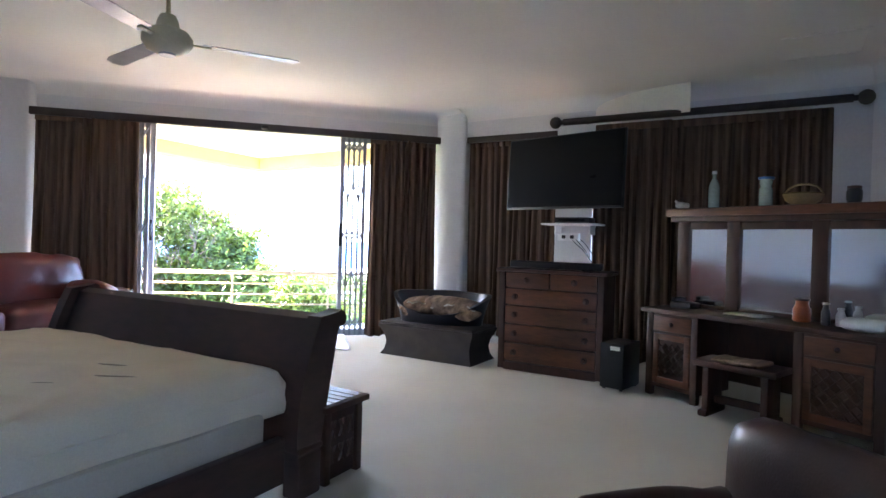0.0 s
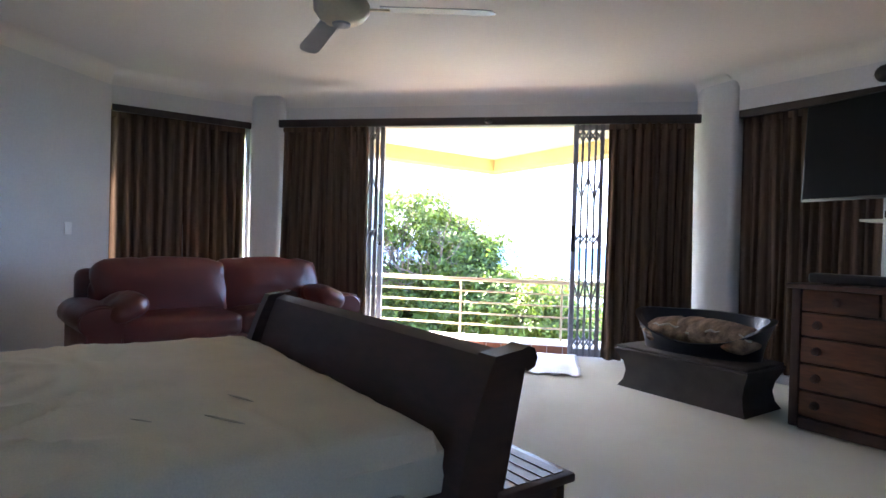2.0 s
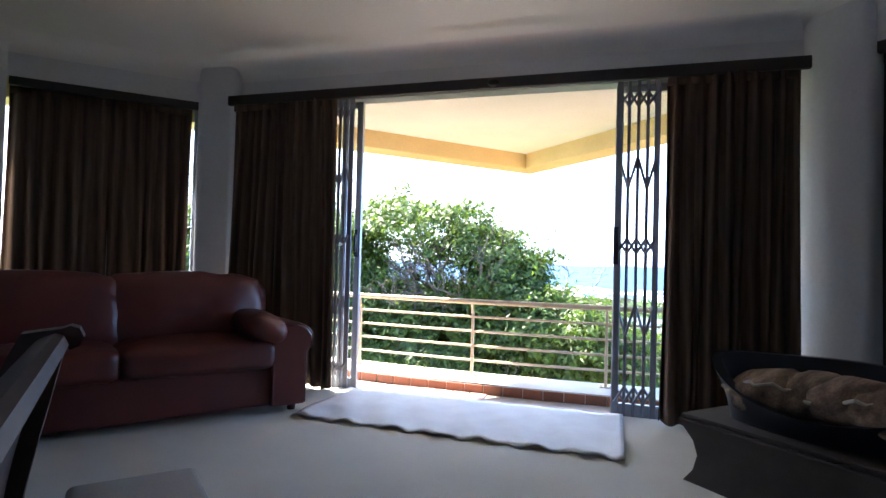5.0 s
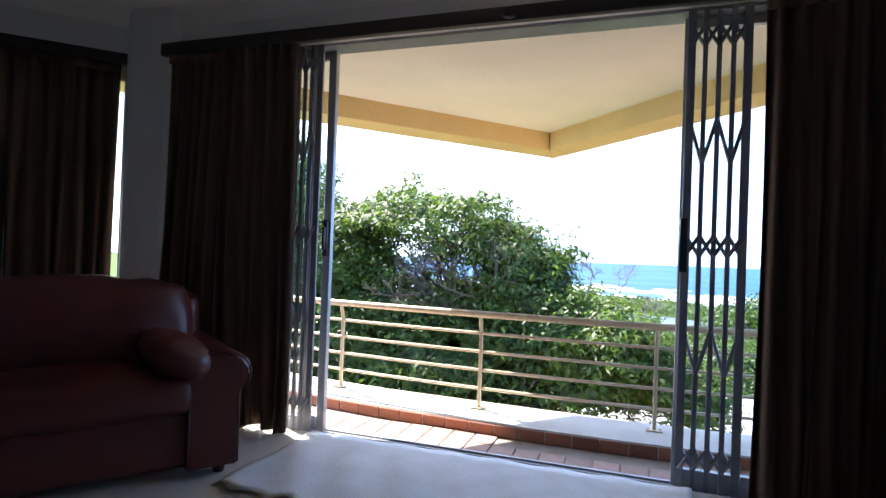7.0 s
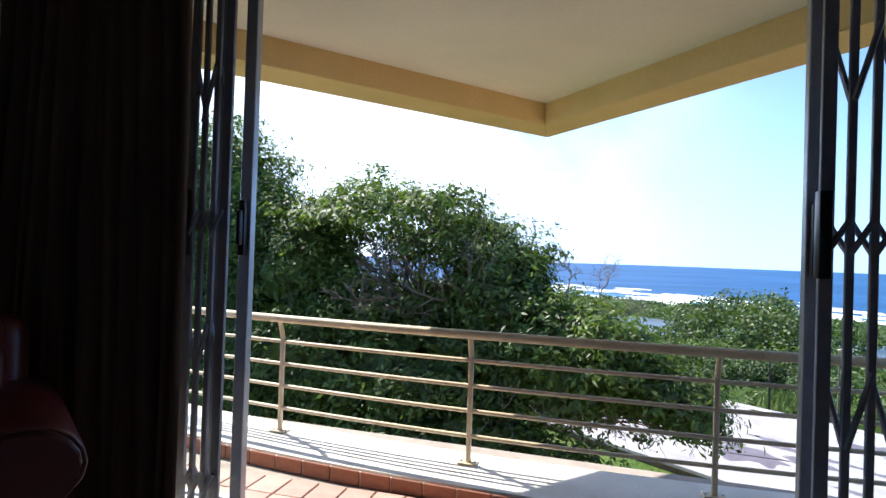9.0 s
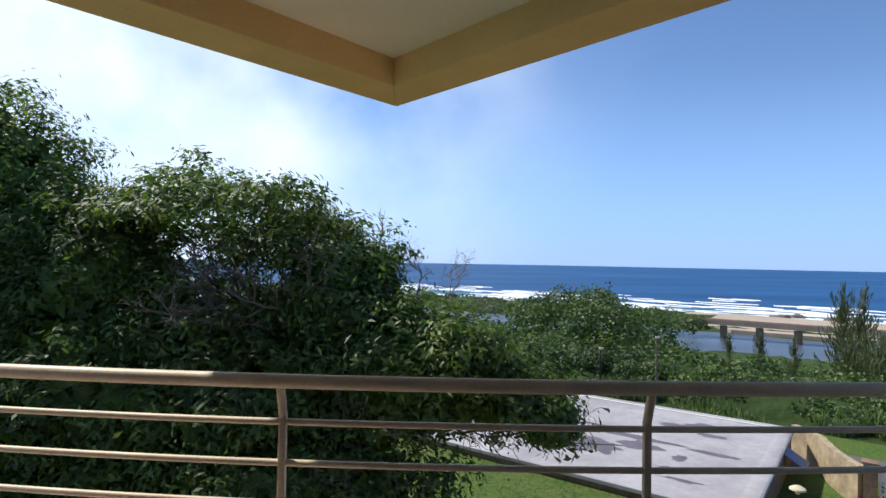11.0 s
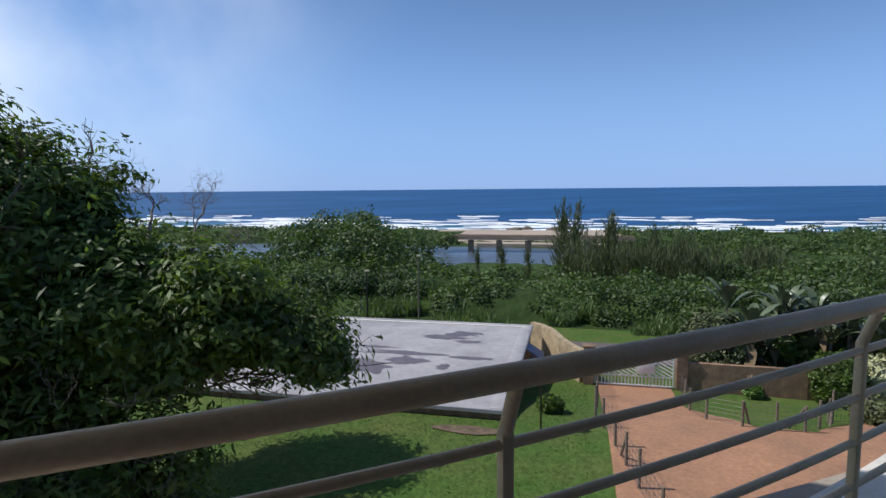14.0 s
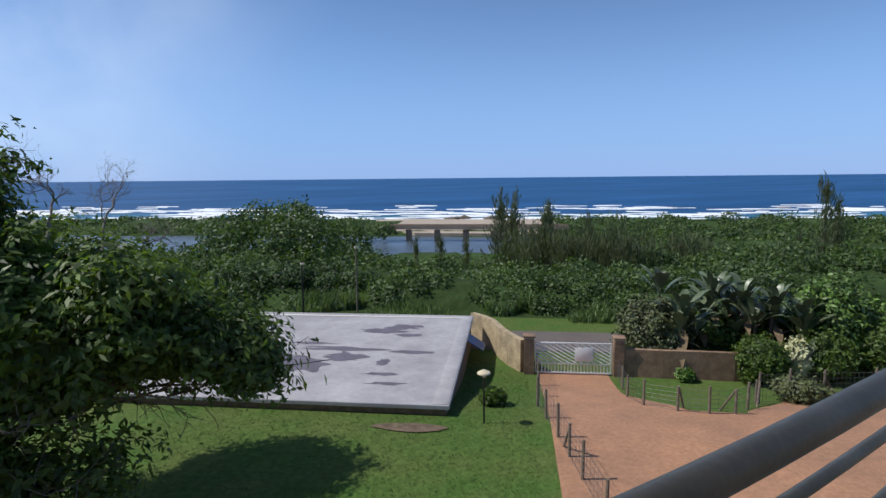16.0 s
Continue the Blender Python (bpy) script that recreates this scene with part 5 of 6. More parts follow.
def sleigh(bm, x0, x1, h, t=0.055, base=0.06, out=0.14):
    """A board of curved section: upright below, rolling outwards at the top."""
    n = 14
    outer, inner = [], []
    for k in range(n + 1):
        s = k / n
        z = 0.16 + (h - 0.16) * s
        c = -base - out * max(0, (s - 0.12) / 0.88) ** 1.6
        th = t * (1 + 0.35 * math.sin(s * math.pi))
        outer.append((c - th / 2, z)), inner.append((c + th / 2, z))
    cy, cz = outer[-1][0] - 0.002, h - 0.02
    roll = [(cy + 0.045 * math.cos(a), cz + 0.045 * math.sin(a)) for a in [math.radians(d) for d in (50, 90, 130, 180, 225, 270)]]
    prof = inner + roll + outer[::-1][1:]
    va = [bm.verts.new((x0, y, z)) for y, z in prof]
    vb = [bm.verts.new((x1, y, z)) for y, z in prof]
    for i in range(len(prof)):
        j = (i + 1) % len(prof)
        bm.faces.new((va[i], va[j], vb[j], vb[i]))
    bm.faces.new(va[::-1]), bm.faces.new(vb)
    bmesh.ops.recalc_face_normals(bm, faces=bm.faces)


bm = B()
sleigh(bm, 0.08, W - 0.08, 0.855)
part("footboard", bm, WOOD_BED, bed, "dark polished sleigh footboard")
for x in (0.0, W - 0.09):
    bm = B()
    sleigh(bm, x, x + 0.09, 0.88, 0.15)
    box(bm, (x + 0.045, -0.06, 0.11), (0.11, 0.16, 0.22), None, 0.015)
    box(bm, (x + 0.045, -0.06, 0.24), (0.12, 0.17, 0.03), None, 0.01)
    part("post", bm, WOOD_BED, bed)
bm = B()
box(bm, (0.045, 1.06, 0.22), (0.05, 1.95, 0.22), None, 0.008)
part("side_rail", bm, WOOD_BED, bed)
bm = B()
box(bm, (W - 0.045, 1.06, 0.22), (0.05, 1.95, 0.22), None, 0.008)
part("side_rail", bm, WOOD_BED, bed)
bm = B()
sleigh(bm, 0.0, W, 1.15, 0.07)
for v in bm.verts:
    v.co.y = 2.08 - v.co.y
bmesh.ops.recalc_face_normals(bm, faces=bm.faces)
part("headboard", bm, WOOD_BED, bed)
bm = B()
box(bm, (W / 2, 1.07, 0.33), (W - 0.16, 1.84, 0.24), None, 0.03)
part("bed_base", bm, BASEFAB, bed, "cream fabric bed base")


def mattress():
    """Rounded mattress with a wrinkled fitted sheet."""
    bm = B()
    nx, ny = 70, 70
    w, l, z0, z1, r = W - 0.2, 1.95, 0.41, 0.64, 0.09
    top = {}
    for i in range(nx + 1):
        for j in range(ny + 1):
            x, y = w * i / nx, l * j / ny
            e = min(x, w - x, y, l - y)
            drop = r * (1 - math.sqrt(max(0, 1 - (1 - min(e / r, 1)) ** 2)))
            wr = 0.006 * noise.noise(Vector((x * 2.2, y * 2.2, 0))) + 0.004 * noise.noise(Vector((x * 7 + y * 3, y * 3, 2)))
            ridge = abs(noise.noise(Vector((x * 2.6 + 0.8 * y, y * 1.7, 7))))
            wr += 0.022 * max(0, 0.14 - ridge) / 0.14 * smooth_edge(y, 0.6, 1.1)
            wr += 0.008 * max(0, 0.1 - abs(noise.noise(Vector((x * 1.1 + 3, y * 4.2, 1))))) / 0.1
            sag = 0.025 * math.sin(math.pi * x / w) * math.sin(math.pi * y / l)
            top[i, j] = bm.verts.new((0.11 + x, 0.0 + y, z1 - drop + wr + sag))
    for i in range(nx):
        for j in range(ny):
            bm.faces.new((top[i, j], top[i + 1, j], top[i + 1, j + 1], top[i, j + 1]))
    ring = [(i, 0) for i in range(nx)] + [(nx, j) for j in range(ny)] + [(i, ny) for i in range(nx, 0, -1)] + [(0, j) for j in range(ny, 0, -1)]
    prev = [top[k] for k in ring]
    for zz, off in ((0.545, 0.004), (0.50, -0.003), (0.445, 0.003), (z0, -0.012)):
        cur = []
        for v0, k in zip([top[k] for k in ring], ring):
            c = Vector((W / 2, l / 2, 0))
            d = Vector((v0.co.x - c.x, v0.co.y - c.y, 0)).normalized()
            wob = 0.014 * noise.noise(Vector((v0.co.x * 4, v0.co.y * 4, zz * 7)))
            cur.append(bm.verts.new((v0.co.x + d.x * (off + wob), v0.co.y + d.y * (off + wob), zz)))
        for a in range(len(ring)):
            b = (a + 1) % len(ring)
            bm.faces.new((prev[a], cur[a], cur[b], prev[b]))
        prev = cur
    bm.faces.new(prev)
    bmesh.ops.recalc_face_normals(bm, faces=bm.faces)
    part("mattress", bm, SHEET, bed, "cream fitted sheet with creases and small dark marks")


def smooth_edge(t, a, b):
    s = min(max((t - a) / (b - a), 0), 1)
    return s * s * (3 - 2 * s)


mattress()
# faint brown marks on the sheet
MARK = mat("sheet_mark", (0.5, 0.44, 0.35), 0.9, vary=0.2, scale=30)
for x, y, l, a in ((0.72, 0.5, 0.16, 20), (0.5, 0.62, 0.2, 28), (0.62, 0.85, 0.1, 40)):
    bm = B()
    ball(bm, (0, 0, 0), (l / 2, 0.007, 0.003), pose(x, y, 0.6555, 0, 0, a), 14, 6)
    part("sheet_mark", bm, MARK, bed)

# carved wooden chest by the footboard
chest = thing("wooden_chest", "small dark carved wooden chest at the foot of the bed", "chest", BED_M @ pose(0.0, -0.18, 0))
bm = B()
box(bm, (0.17, -0.15, 0.195), (0.30, 0.26, 0.37), None, 0.006)
part("body", bm, WOOD, chest)
for x in (0.02, 0.32):
    for y in (-0.28, -0.02):
        bm = B()
        box(bm, (x, y, 0.19), (0.045, 0.045, 0.38), None, 0.006)
        part("leg", bm, WOOD, chest)
bm = B()
box(bm, (0.17, -0.15, 0.4), (0.40, 0.36, 0.035), None, 0.008)
lid = part("lid", bm, WOOD, chest, "glossy carved lid")
for k in range(5):
    bm = B()
    box(bm, (0.17, -0.27 + 0.06 * k, 0.4185), (0.34, 0.05, 0.004), None, 0.0015, 1)
    part("carving", bm, WOOD, lid)
for z in (0.14, 0.27):
    for k in range(3):
        bm = B()
        rod(bm, (0.017, -0.22 + 0.07 * k - 0.02, z - 0.045), (0.017, -0.22 + 0.07 * k + 0.02, z + 0.045), 0.009, n=6)
        rod(bm, (0.017, -0.22 + 0.07 * k + 0.02, z - 0.045), (0.017, -0.22 + 0.07 * k - 0.02, z + 0.045), 0.009, n=6)
        part("carved_panel", bm, WOOD, chest)

pouffe = thing("padded_stool", "low stool with a pale padded top and dark piping", "stool", pose(-0.66, 4.36, 0, 0, 0, 139))
bm = B()
box(bm, (0, 0, 0.37), (0.48, 0.4, 0.08), None, 0.025, 3)
part("padded_top", bm, STONEY, pouffe)
bm = B()
box(bm, (0, 0, 0.325), (0.5, 0.42, 0.03), None, 0.012)
part("piping", bm, BLACK, pouffe)
for x in (-0.2, 0.2):
    for y in (-0.16, 0.16):
        bm = B()
        rod(bm, (x, y, 0), (x, y, 0.31), 0.018, 0.025)
        part("leg", bm, WOOD, pouffe)


# ---- leather sofa ----
def cushion(bm, c, s, m=None, r=0.08, puff=0.04, seed=0, n=14, wrinkle=0.012):
    """A soft box: rounded, swollen and creased."""
    t = bmesh.new()
    bmesh.ops.create_cube(t, size=2)
    bmesh.ops.subdivide_edges(t, edges=list(t.edges), cuts=n, use_grid_fill=True)
    mm = (m or Matrix()) @ Matrix.Translation(c)
    h = Vector(s) / 2
    new_of = {}
    for v in t.verts:
        p = Vector((v.co.x * h.x, v.co.y * h.y, v.co.z * h.z))
        core = Vector([max(-hh + r, min(hh - r, q)) for q, hh in zip(p, h)])
        d = p - core
        if d.length > 1e-6:
            p = core + d.normalized() * r
        nx, ny, nz = [1 - min(abs(q) / hh, 1) ** 2 for q, hh in zip(p, h)]
        grow = puff * Vector((v.co.x * ny * nz * (abs(v.co.x) > 0.99), v.co.y * nx * nz * (abs(v.co.y) > 0.99), v.co.z * nx * ny * (abs(v.co.z) > 0.99)))
        cr = abs(noise.noise(Vector((p.x * 3 + seed, p.y * 3, p.z * 2.2))))
        p += grow - d.normalized() * wrinkle * max(0, 0.16 - cr) / 0.16 if d.length > 1e-6 else grow
        new_of[v] = bm.verts.new(mm @ p)
    for f in t.faces:
        bm.faces.new([new_of[v] for v in f.verts])
    t.free()


SL = 2.6
sofa = thing("sofa", "red-brown leather sofa with rolled arms and plump cushions", "sofa", pose(-3.03, 4.76, 0, 0, 0, 54) @ Matrix.Diagonal((1, 1, 1.06, 1)))  # local x along the front, y to the back
bm = B()
box(bm, (SL / 2, 0.46, 0.2), (SL - 0.34, 0.82, 0.3), None, 0.03, 3)
part("base", bm, LEATHER, sofa)
bm = B()
box(bm, (SL / 2, 0.8, 0.5), (SL - 0.2, 0.2, 0.76), None, 0.08, 4)
part("back_frame", bm, LEATHER, sofa)
for k in (0, 1):
    w = (SL - 0.52) / 2
    bm = B()
    cushion(bm, (0.26 + w * (k + 0.5), 0.36, 0.42), (w - 0.01, 0.74, 0.2), None, 0.06, 0.03, 3 + k)
    part("seat_cushion", bm, LEATHER, sofa)
    bm = B()
    cushion(bm, (0, 0, 0), (w + 0.1, 0.27, 0.54), pose(0.26 + w * (k + 0.5), 0.62, 0.68, -13, 0, 0), 0.08, 0.04, 9 + 5 * k, wrinkle=0.03)
    part("back_cushion", bm, LEATHER, sofa)


def arm(x, s):
    bm = B()
    prof = [(-0.13, 0.05), (-0.13, 0.42)] + [(-0.02 * s + 0.17 * math.cos(math.radians(a)), 0.52 + 0.125 * math.sin(math.radians(a))) for a in range(200, -21, -20)] + [(0.13, 0.42), (0.13, 0.05)]
    rows = []
    for y, sc in ((0.0, 0.9), (0.02, 0.97), (0.05, 1.0), (0.5, 1.0), (0.84, 1.0), (0.86, 0.95)):
        rows.append([bm.verts.new((x + px_ * sc, y, 0.34 + (pz - 0.34) * sc if pz > 0.1 else pz)) for px_, pz in prof])
    for a, b in zip(rows, rows[1:]):
        for i in range(len(prof)):
            j = (i + 1) % len(prof)
            bm.faces.new((a[i], a[j], b[j], b[i]))
    bm.faces.new(rows[0][::-1]), bm.faces.new(rows[-1])
    bmesh.ops.recalc_face_normals(bm, faces=bm.faces)
    arm_ob = part("arm", bm, LEATHER, sofa, "rolled padded arm")
    bm = B()
    pts = [Vector((x + px_ * 0.97, 0.004, 0.34 + (pz - 0.34) * 0.97)) for px_, pz in prof]
    for a, b in zip(pts, pts[1:]):
        rod(bm, a, b, 0.007, n=6)
    part("piping", bm, LEATHER, arm_ob)
    bm = B()
    cushion(bm, (0, 0, 0), (0.3, 0.5, 0.17), pose(x + 0.17 * s, 0.22, 0.6, 0, -22 * s, 0), 0.075, 0.03, 20 + s)
    part("arm_cushion", bm, LEATHER, sofa)


arm(0.17, 1), arm(SL - 0.17, -1)
for x in (0.12, SL - 0.12):
    for y in (0.08, 0.8):
        bm = B()
        rod(bm, (x, y, 0), (x, y, 0.06), 0.03, 0.035)
        part("foot", bm, WOOD, sofa)

# bedside pedestal by the west wall
ped = thing("bedside_table", "small wooden pedestal with a pale top beside the bed", "bedside table", pose(-3.98, 4.0, 0, 0, 0, 90))
bm = B()
box(bm, (0, 0, 0.26), (0.42, 0.4, 0.48), None, 0.01)
body = part("body", bm, WOOD, ped)
bm = B()
box(bm, (0, 0, 0.52), (0.48, 0.46, 0.04), None, 0.012)
part("top", bm, PALEWOOD, ped, "worn pale wooden top")
for z in (0.15, 0.37):
    bm = B()
    box(bm, (0, -0.205, z), (0.36, 0.02, 0.19), None, 0.005)
    dd = part("drawer", bm, WOOD, ped)
    bm = B()
    ball(bm, (0, -0.225, z), (0.015, 0.015, 0.015))
    part("knob", bm, BRASS, dd)
bm = B()
box(bm, (0, 0, 0.055), (0.085, 0.01, 0.125), pose(-4.243, 5.88, 1.235, 0, 0, 90), 0.003)
ob = obj("light_switch", bm, WHITE)
tagged(ob, "white rectangular wall light switch plate", "light switch")

# ---- ottoman and dog basket ----
OT = pose(1.18, 6.36, 0, 0, 0, -45)
ott = thing("ottoman", "low dark brown fabric ottoman with flared sides", "ottoman", OT)
bm = B()
ot_rows = []
for z, e in ((0.0, 0.03), (0.06, -0.005), (0.14, -0.02), (0.22, -0.005), (0.30, 0.035), (0.335, 0.05), (0.345, 0.045)):
    ot_rows.append([bm.verts.new(p) for p in ((-e, -e, z), (1.1 + e, -e, z), (1.1 + e, 0.5 + e, z), (-e, 0.5 + e, z))])
for a, b in zip(ot_rows, ot_rows[1:]):
    for i in range(4):
        j = (i + 1) % 4
        bm.faces.new((a[i], a[j], b[j], b[i]))
bm.faces.new(ot_rows[0][::-1]), bm.faces.new(ot_rows[-1])
part("base", bm, BROWNFAB, ott)
bm = B()
box(bm, (0.55, 0.25, 0.36), (1.18, 0.58, 0.028), None, 0.012)
part("top", bm, BROWNFAB, ott)

basket = thing("dog_bed", "oval navy vinyl pet basket with a striped blanket", "pet bed", OT @ pose(0.57, 0.29, 0.375, 0, 0, 10))


def basket_shell():
    bm = B()
    n = 48
    rows = []
    for inner in (0, 1):
        for s in (range(0, 9) if not inner else range(8, -1, -1)):
            f = s / 8
            ring = []
            for k in range(n):
                a = 2 * math.pi * k / n
                back = 0.5 + 0.5 * math.sin(a)
                front_dip = max(0, -math.sin(a)) ** 3
                h = (0.20 + 0.14 * back) * (1 - 0.45 * front_dip) + 0.05 * abs(math.cos(a)) ** 4
                rx, ry = 0.48 + 0.1 * f ** 1.5 - 0.05 * inner, 0.23 + 0.07 * f ** 1.5 - 0.05 * inner
                ring.append(bm.verts.new((rx * math.cos(a), ry * math.sin(a), max(0.03 * inner, h * f) + (0.02 * math.sin(math.pi * inner) if f == 1 else 0))))
            rows.append(ring)
    for a, b in zip(rows, rows[1:]):
        for k in range(n):
            bm.faces.new((a[k], a[(k + 1) % n], b[(k + 1) % n], b[k]))
    bm.faces.new(rows[0][::-1]), bm.faces.new(rows[-1])
    bmesh.ops.recalc_face_normals(bm, faces=bm.faces)
    part("shell", bm, NAVY, basket)


basket_shell()
bm = B()
for k, (x, y, s, rz) in enumerate(((-0.2, 0.0, 0.5, 12), (0.2, -0.02, 0.52, -8))):
    cushion(bm, (0, 0, 0), (s, 0.38, 0.14), pose(x, y, 0.17, 8, -6 + 12 * k, rz), 0.06, 0.04, 30 + k, 12, 0.03)
blanket = part("blanket", bm, STRIPE, basket, "brown striped folded blanket")
for k, (x0, x1) in enumerate(((-0.46, -0.02), (0.0, 0.46))):
    bm = B()
    pts = [Vector((x0 + (x1 - x0) * s / 12, -0.17 + 0.03 * math.sin(s * 0.9 + k), 0.175 + 0.05 * math.sin(math.pi * s / 12) + 0.012 * math.sin(s * 2.1))) for s in range(13)]
    for a, b in zip(pts, pts[1:]):
        rod(bm, a, b, 0.009, n=6)
    part("piping", bm, PIPING, blanket)


# ---- chest of drawers, television, shelf ----
DR = pose(2.22, 5.47, 0, 0, 0, -44)
DW, DD, DH = 1.06, 0.46, 1.03
dresser = thing("chest_of_drawers", "reddish-brown wooden chest of six drawers with dark knobs", "chest of drawers", DR)
bm = B()
box(bm, (0.03, DD / 2, DH / 2), (0.06, DD, DH - 0.02), None, 0.008)
part("side_panel", bm, WOOD, dresser)
bm = B()
box(bm, (DW - 0.03, DD / 2, DH / 2), (0.06, DD, DH - 0.02), None, 0.008)
part("side_panel", bm, WOOD, dresser)
bm = B()
box(bm, (DW / 2, DD / 2 + 0.04, DH / 2), (DW - 0.12, DD - 0.1, DH - 0.06))
part("body", bm, WOOD, dresser)
bm = B()
box(bm, (DW / 2, DD / 2 - 0.01, DH - 0.015), (DW + 0.06, DD + 0.05, 0.035), None, 0.01)
part("top", bm, WOOD, dresser)
bm = B()
box(bm, (DW / 2, 0.03, 0.04), (DW - 0.121, 0.05, 0.08), None, 0.006)
part("plinth", bm, WOOD, dresser)


def drawer(x0, x1, z0, z1, knobs):
    bm = B()
    box(bm, ((x0 + x1) / 2, 0.03, (z0 + z1) / 2), (x1 - x0, 0.05, z1 - z0), None, 0.008)
    d = part("drawer", bm, WOOD_RED, dresser)
    for x in knobs:
        bm = B()
        lathe(bm, [(0.032, 0), (0.03, 0.006), (0.012, 0.01), (0.012, 0.02), (0.024, 0.03), (0.022, 0.04), (0.0, 0.044)], n=14, m=pose(x, 0.006, (z0 + z1) / 2, 90, 0, 0))
        part("knob", bm, WOOD, d)


zs = [0.09, 0.28, 0.47, 0.66, 0.835, 1.0]
for a, b in zip(zs[:4], zs[1:5]):
    drawer(0.065, DW - 0.065, a + 0.006, b - 0.006, (0.17, DW - 0.17))
drawer(0.065, DW / 2 - 0.008, zs[4] + 0.006, zs[5] - 0.006, (DW * 0.27,))
drawer(DW / 2 + 0.008, DW - 0.065, zs[4] + 0.006, zs[5] - 0.006, (DW * 0.73,))
bar = thing("soundbar", "long black soundbar on the chest of drawers", "soundbar", DR @ pose(0, 0, DH + 0.004))
bm = B()
box(bm, (DW / 2, 0.16, 0.04), (0.95, 0.1, 0.07), None, 0.02, 3)
part("body", bm, BLACK, bar)
for x in (0.2, DW - 0.2):
    bm = B()
    box(bm, (x, 0.16, 0.004), (0.1, 0.08, 0.008))
    part("foot", bm, BLACK, bar)

TVM = pose(2.6, 6.33, 2.09, 0, 0, -58) @ pose(0, 0, 0, -3, 0, 0)
tv = thing("television", "large flat black television on a wall arm", "television", TVM)
TW, TH = 1.46, 0.82
bm = B()
box(bm, (TW / 2, 0.03, 0), (TW, 0.035, TH), None, 0.006)
part("housing", bm, BLACK, tv)
bm = B()
box(bm, (TW / 2, 0.0105, 0.005), (TW - 0.025, 0.004, TH - 0.035))
part("screen", bm, SCREEN, tv, "glossy dark screen")
bm = B()
box(bm, (TW / 2, 0.07, -0.05), (0.6, 0.05, 0.4), None, 0.015)
part("back_cover", bm, BLACK, tv)
bm = B()
rod(bm, (TW / 2, 0.09, 0), TVM.inverted() @ Vector((3.52, 6.09, 2.05)), 0.03)
part("wall_arm", bm, BLACK, tv)

SHM = pose(3.0, 5.97, 1.52, 0, 0, -45)
shelf = thing("wall_shelf", "small white wall shelf under the television", "shelf", SHM)
bm = B()
box(bm, (0.22, 0.12, 0), (0.66, 0.3, 0.02), None, 0.004)
part("board", bm, WHITE, shelf)
for x in (0.02, 0.42):
    bm = B()
    box(bm, (x, 0.2, -0.06), (0.02, 0.2, 0.1), None, 0.003)
    box(bm, (x, 0.28, -0.02), (0.022, 0.36, 0.02), None, 0.003)
    part("bracket", bm, WHITE, shelf)
dec = thing("decoder", "flat black satellite decoder on the shelf", "decoder", SHM @ pose(0.25, 0.1, 0.011))
bm = B()
box(bm, (0, 0, 0.035), (0.4, 0.24, 0.06), None, 0.008)
part("body", bm, BLACK, dec)
bm = B()
box(bm, (0, -0.122, 0.035), (0.3, 0.004, 0.03))
part("front_panel", bm, SCREEN, dec)
plug = thing("plug_box", "white multi-plug box with cables on the wall", "plug box", SHM @ pose(0.12, 0.3, -0.14))
bm = B()
box(bm, (0, 0, 0), (0.26, 0.06, 0.09), None, 0.008)
part("case", bm, WHITE, plug)
for k in range(2):
    bm = B()
    box(bm, (-0.05 + 0.1 * k, -0.04, 0), (0.04, 0.03, 0.04), None, 0.006)
    part("plug", bm, BLACK, plug)
for k in range(3):
    bm = B()
    p0 = Vector((0.05 + 0.05 * k, -0.03, -0.03))
    for s in range(8):
        p1 = p0 + Vector((0.03 + 0.01 * math.sin(s + k), 0.01, -0.035 - 0.01 * (k == 1)))
        rod(bm, p0, p1, 0.005, n=5)
        p0 = p1
    part("cable", bm, BLACK, plug)

sub = thing("subwoofer", "black box subwoofer with a pale label beside the drawers", "speaker", pose(2.87, 4.58, 0, 0, 0, -56))
bm = B()
box(bm, (0.11, 0.19, 0.215), (0.22, 0.36, 0.40), None, 0.008)
part("cabinet", bm, BLACK, sub)
bm = B()
box(bm, (0.14, 0.0085, 0.375), (0.09, 0.003, 0.035))
part("label", bm, WHITE, sub, "pale paper label")
for x in (0.03, 0.19):
    for y in (0.04, 0.34):
        bm = B()
        rod(bm, (x, y, 0), (x, y, 0.016), 0.015)
        part("foot", bm, BLACK, sub)

# ---- dressing table with three mirrors ----
DT = pose(3.2, 4.37, 0, 0, 0, -70) @ Matrix.Diagonal((1, 1, 1.07, 1))
dress = thing("dressing_table", "dark wooden dressing table with lattice doors and three mirrors", "dressing table", DT)
bm = B()
box(bm, (0.86, 0.25, 0.69), (1.82, 0.56, 0.035), None, 0.01)
part("top", bm, WOOD, dress)


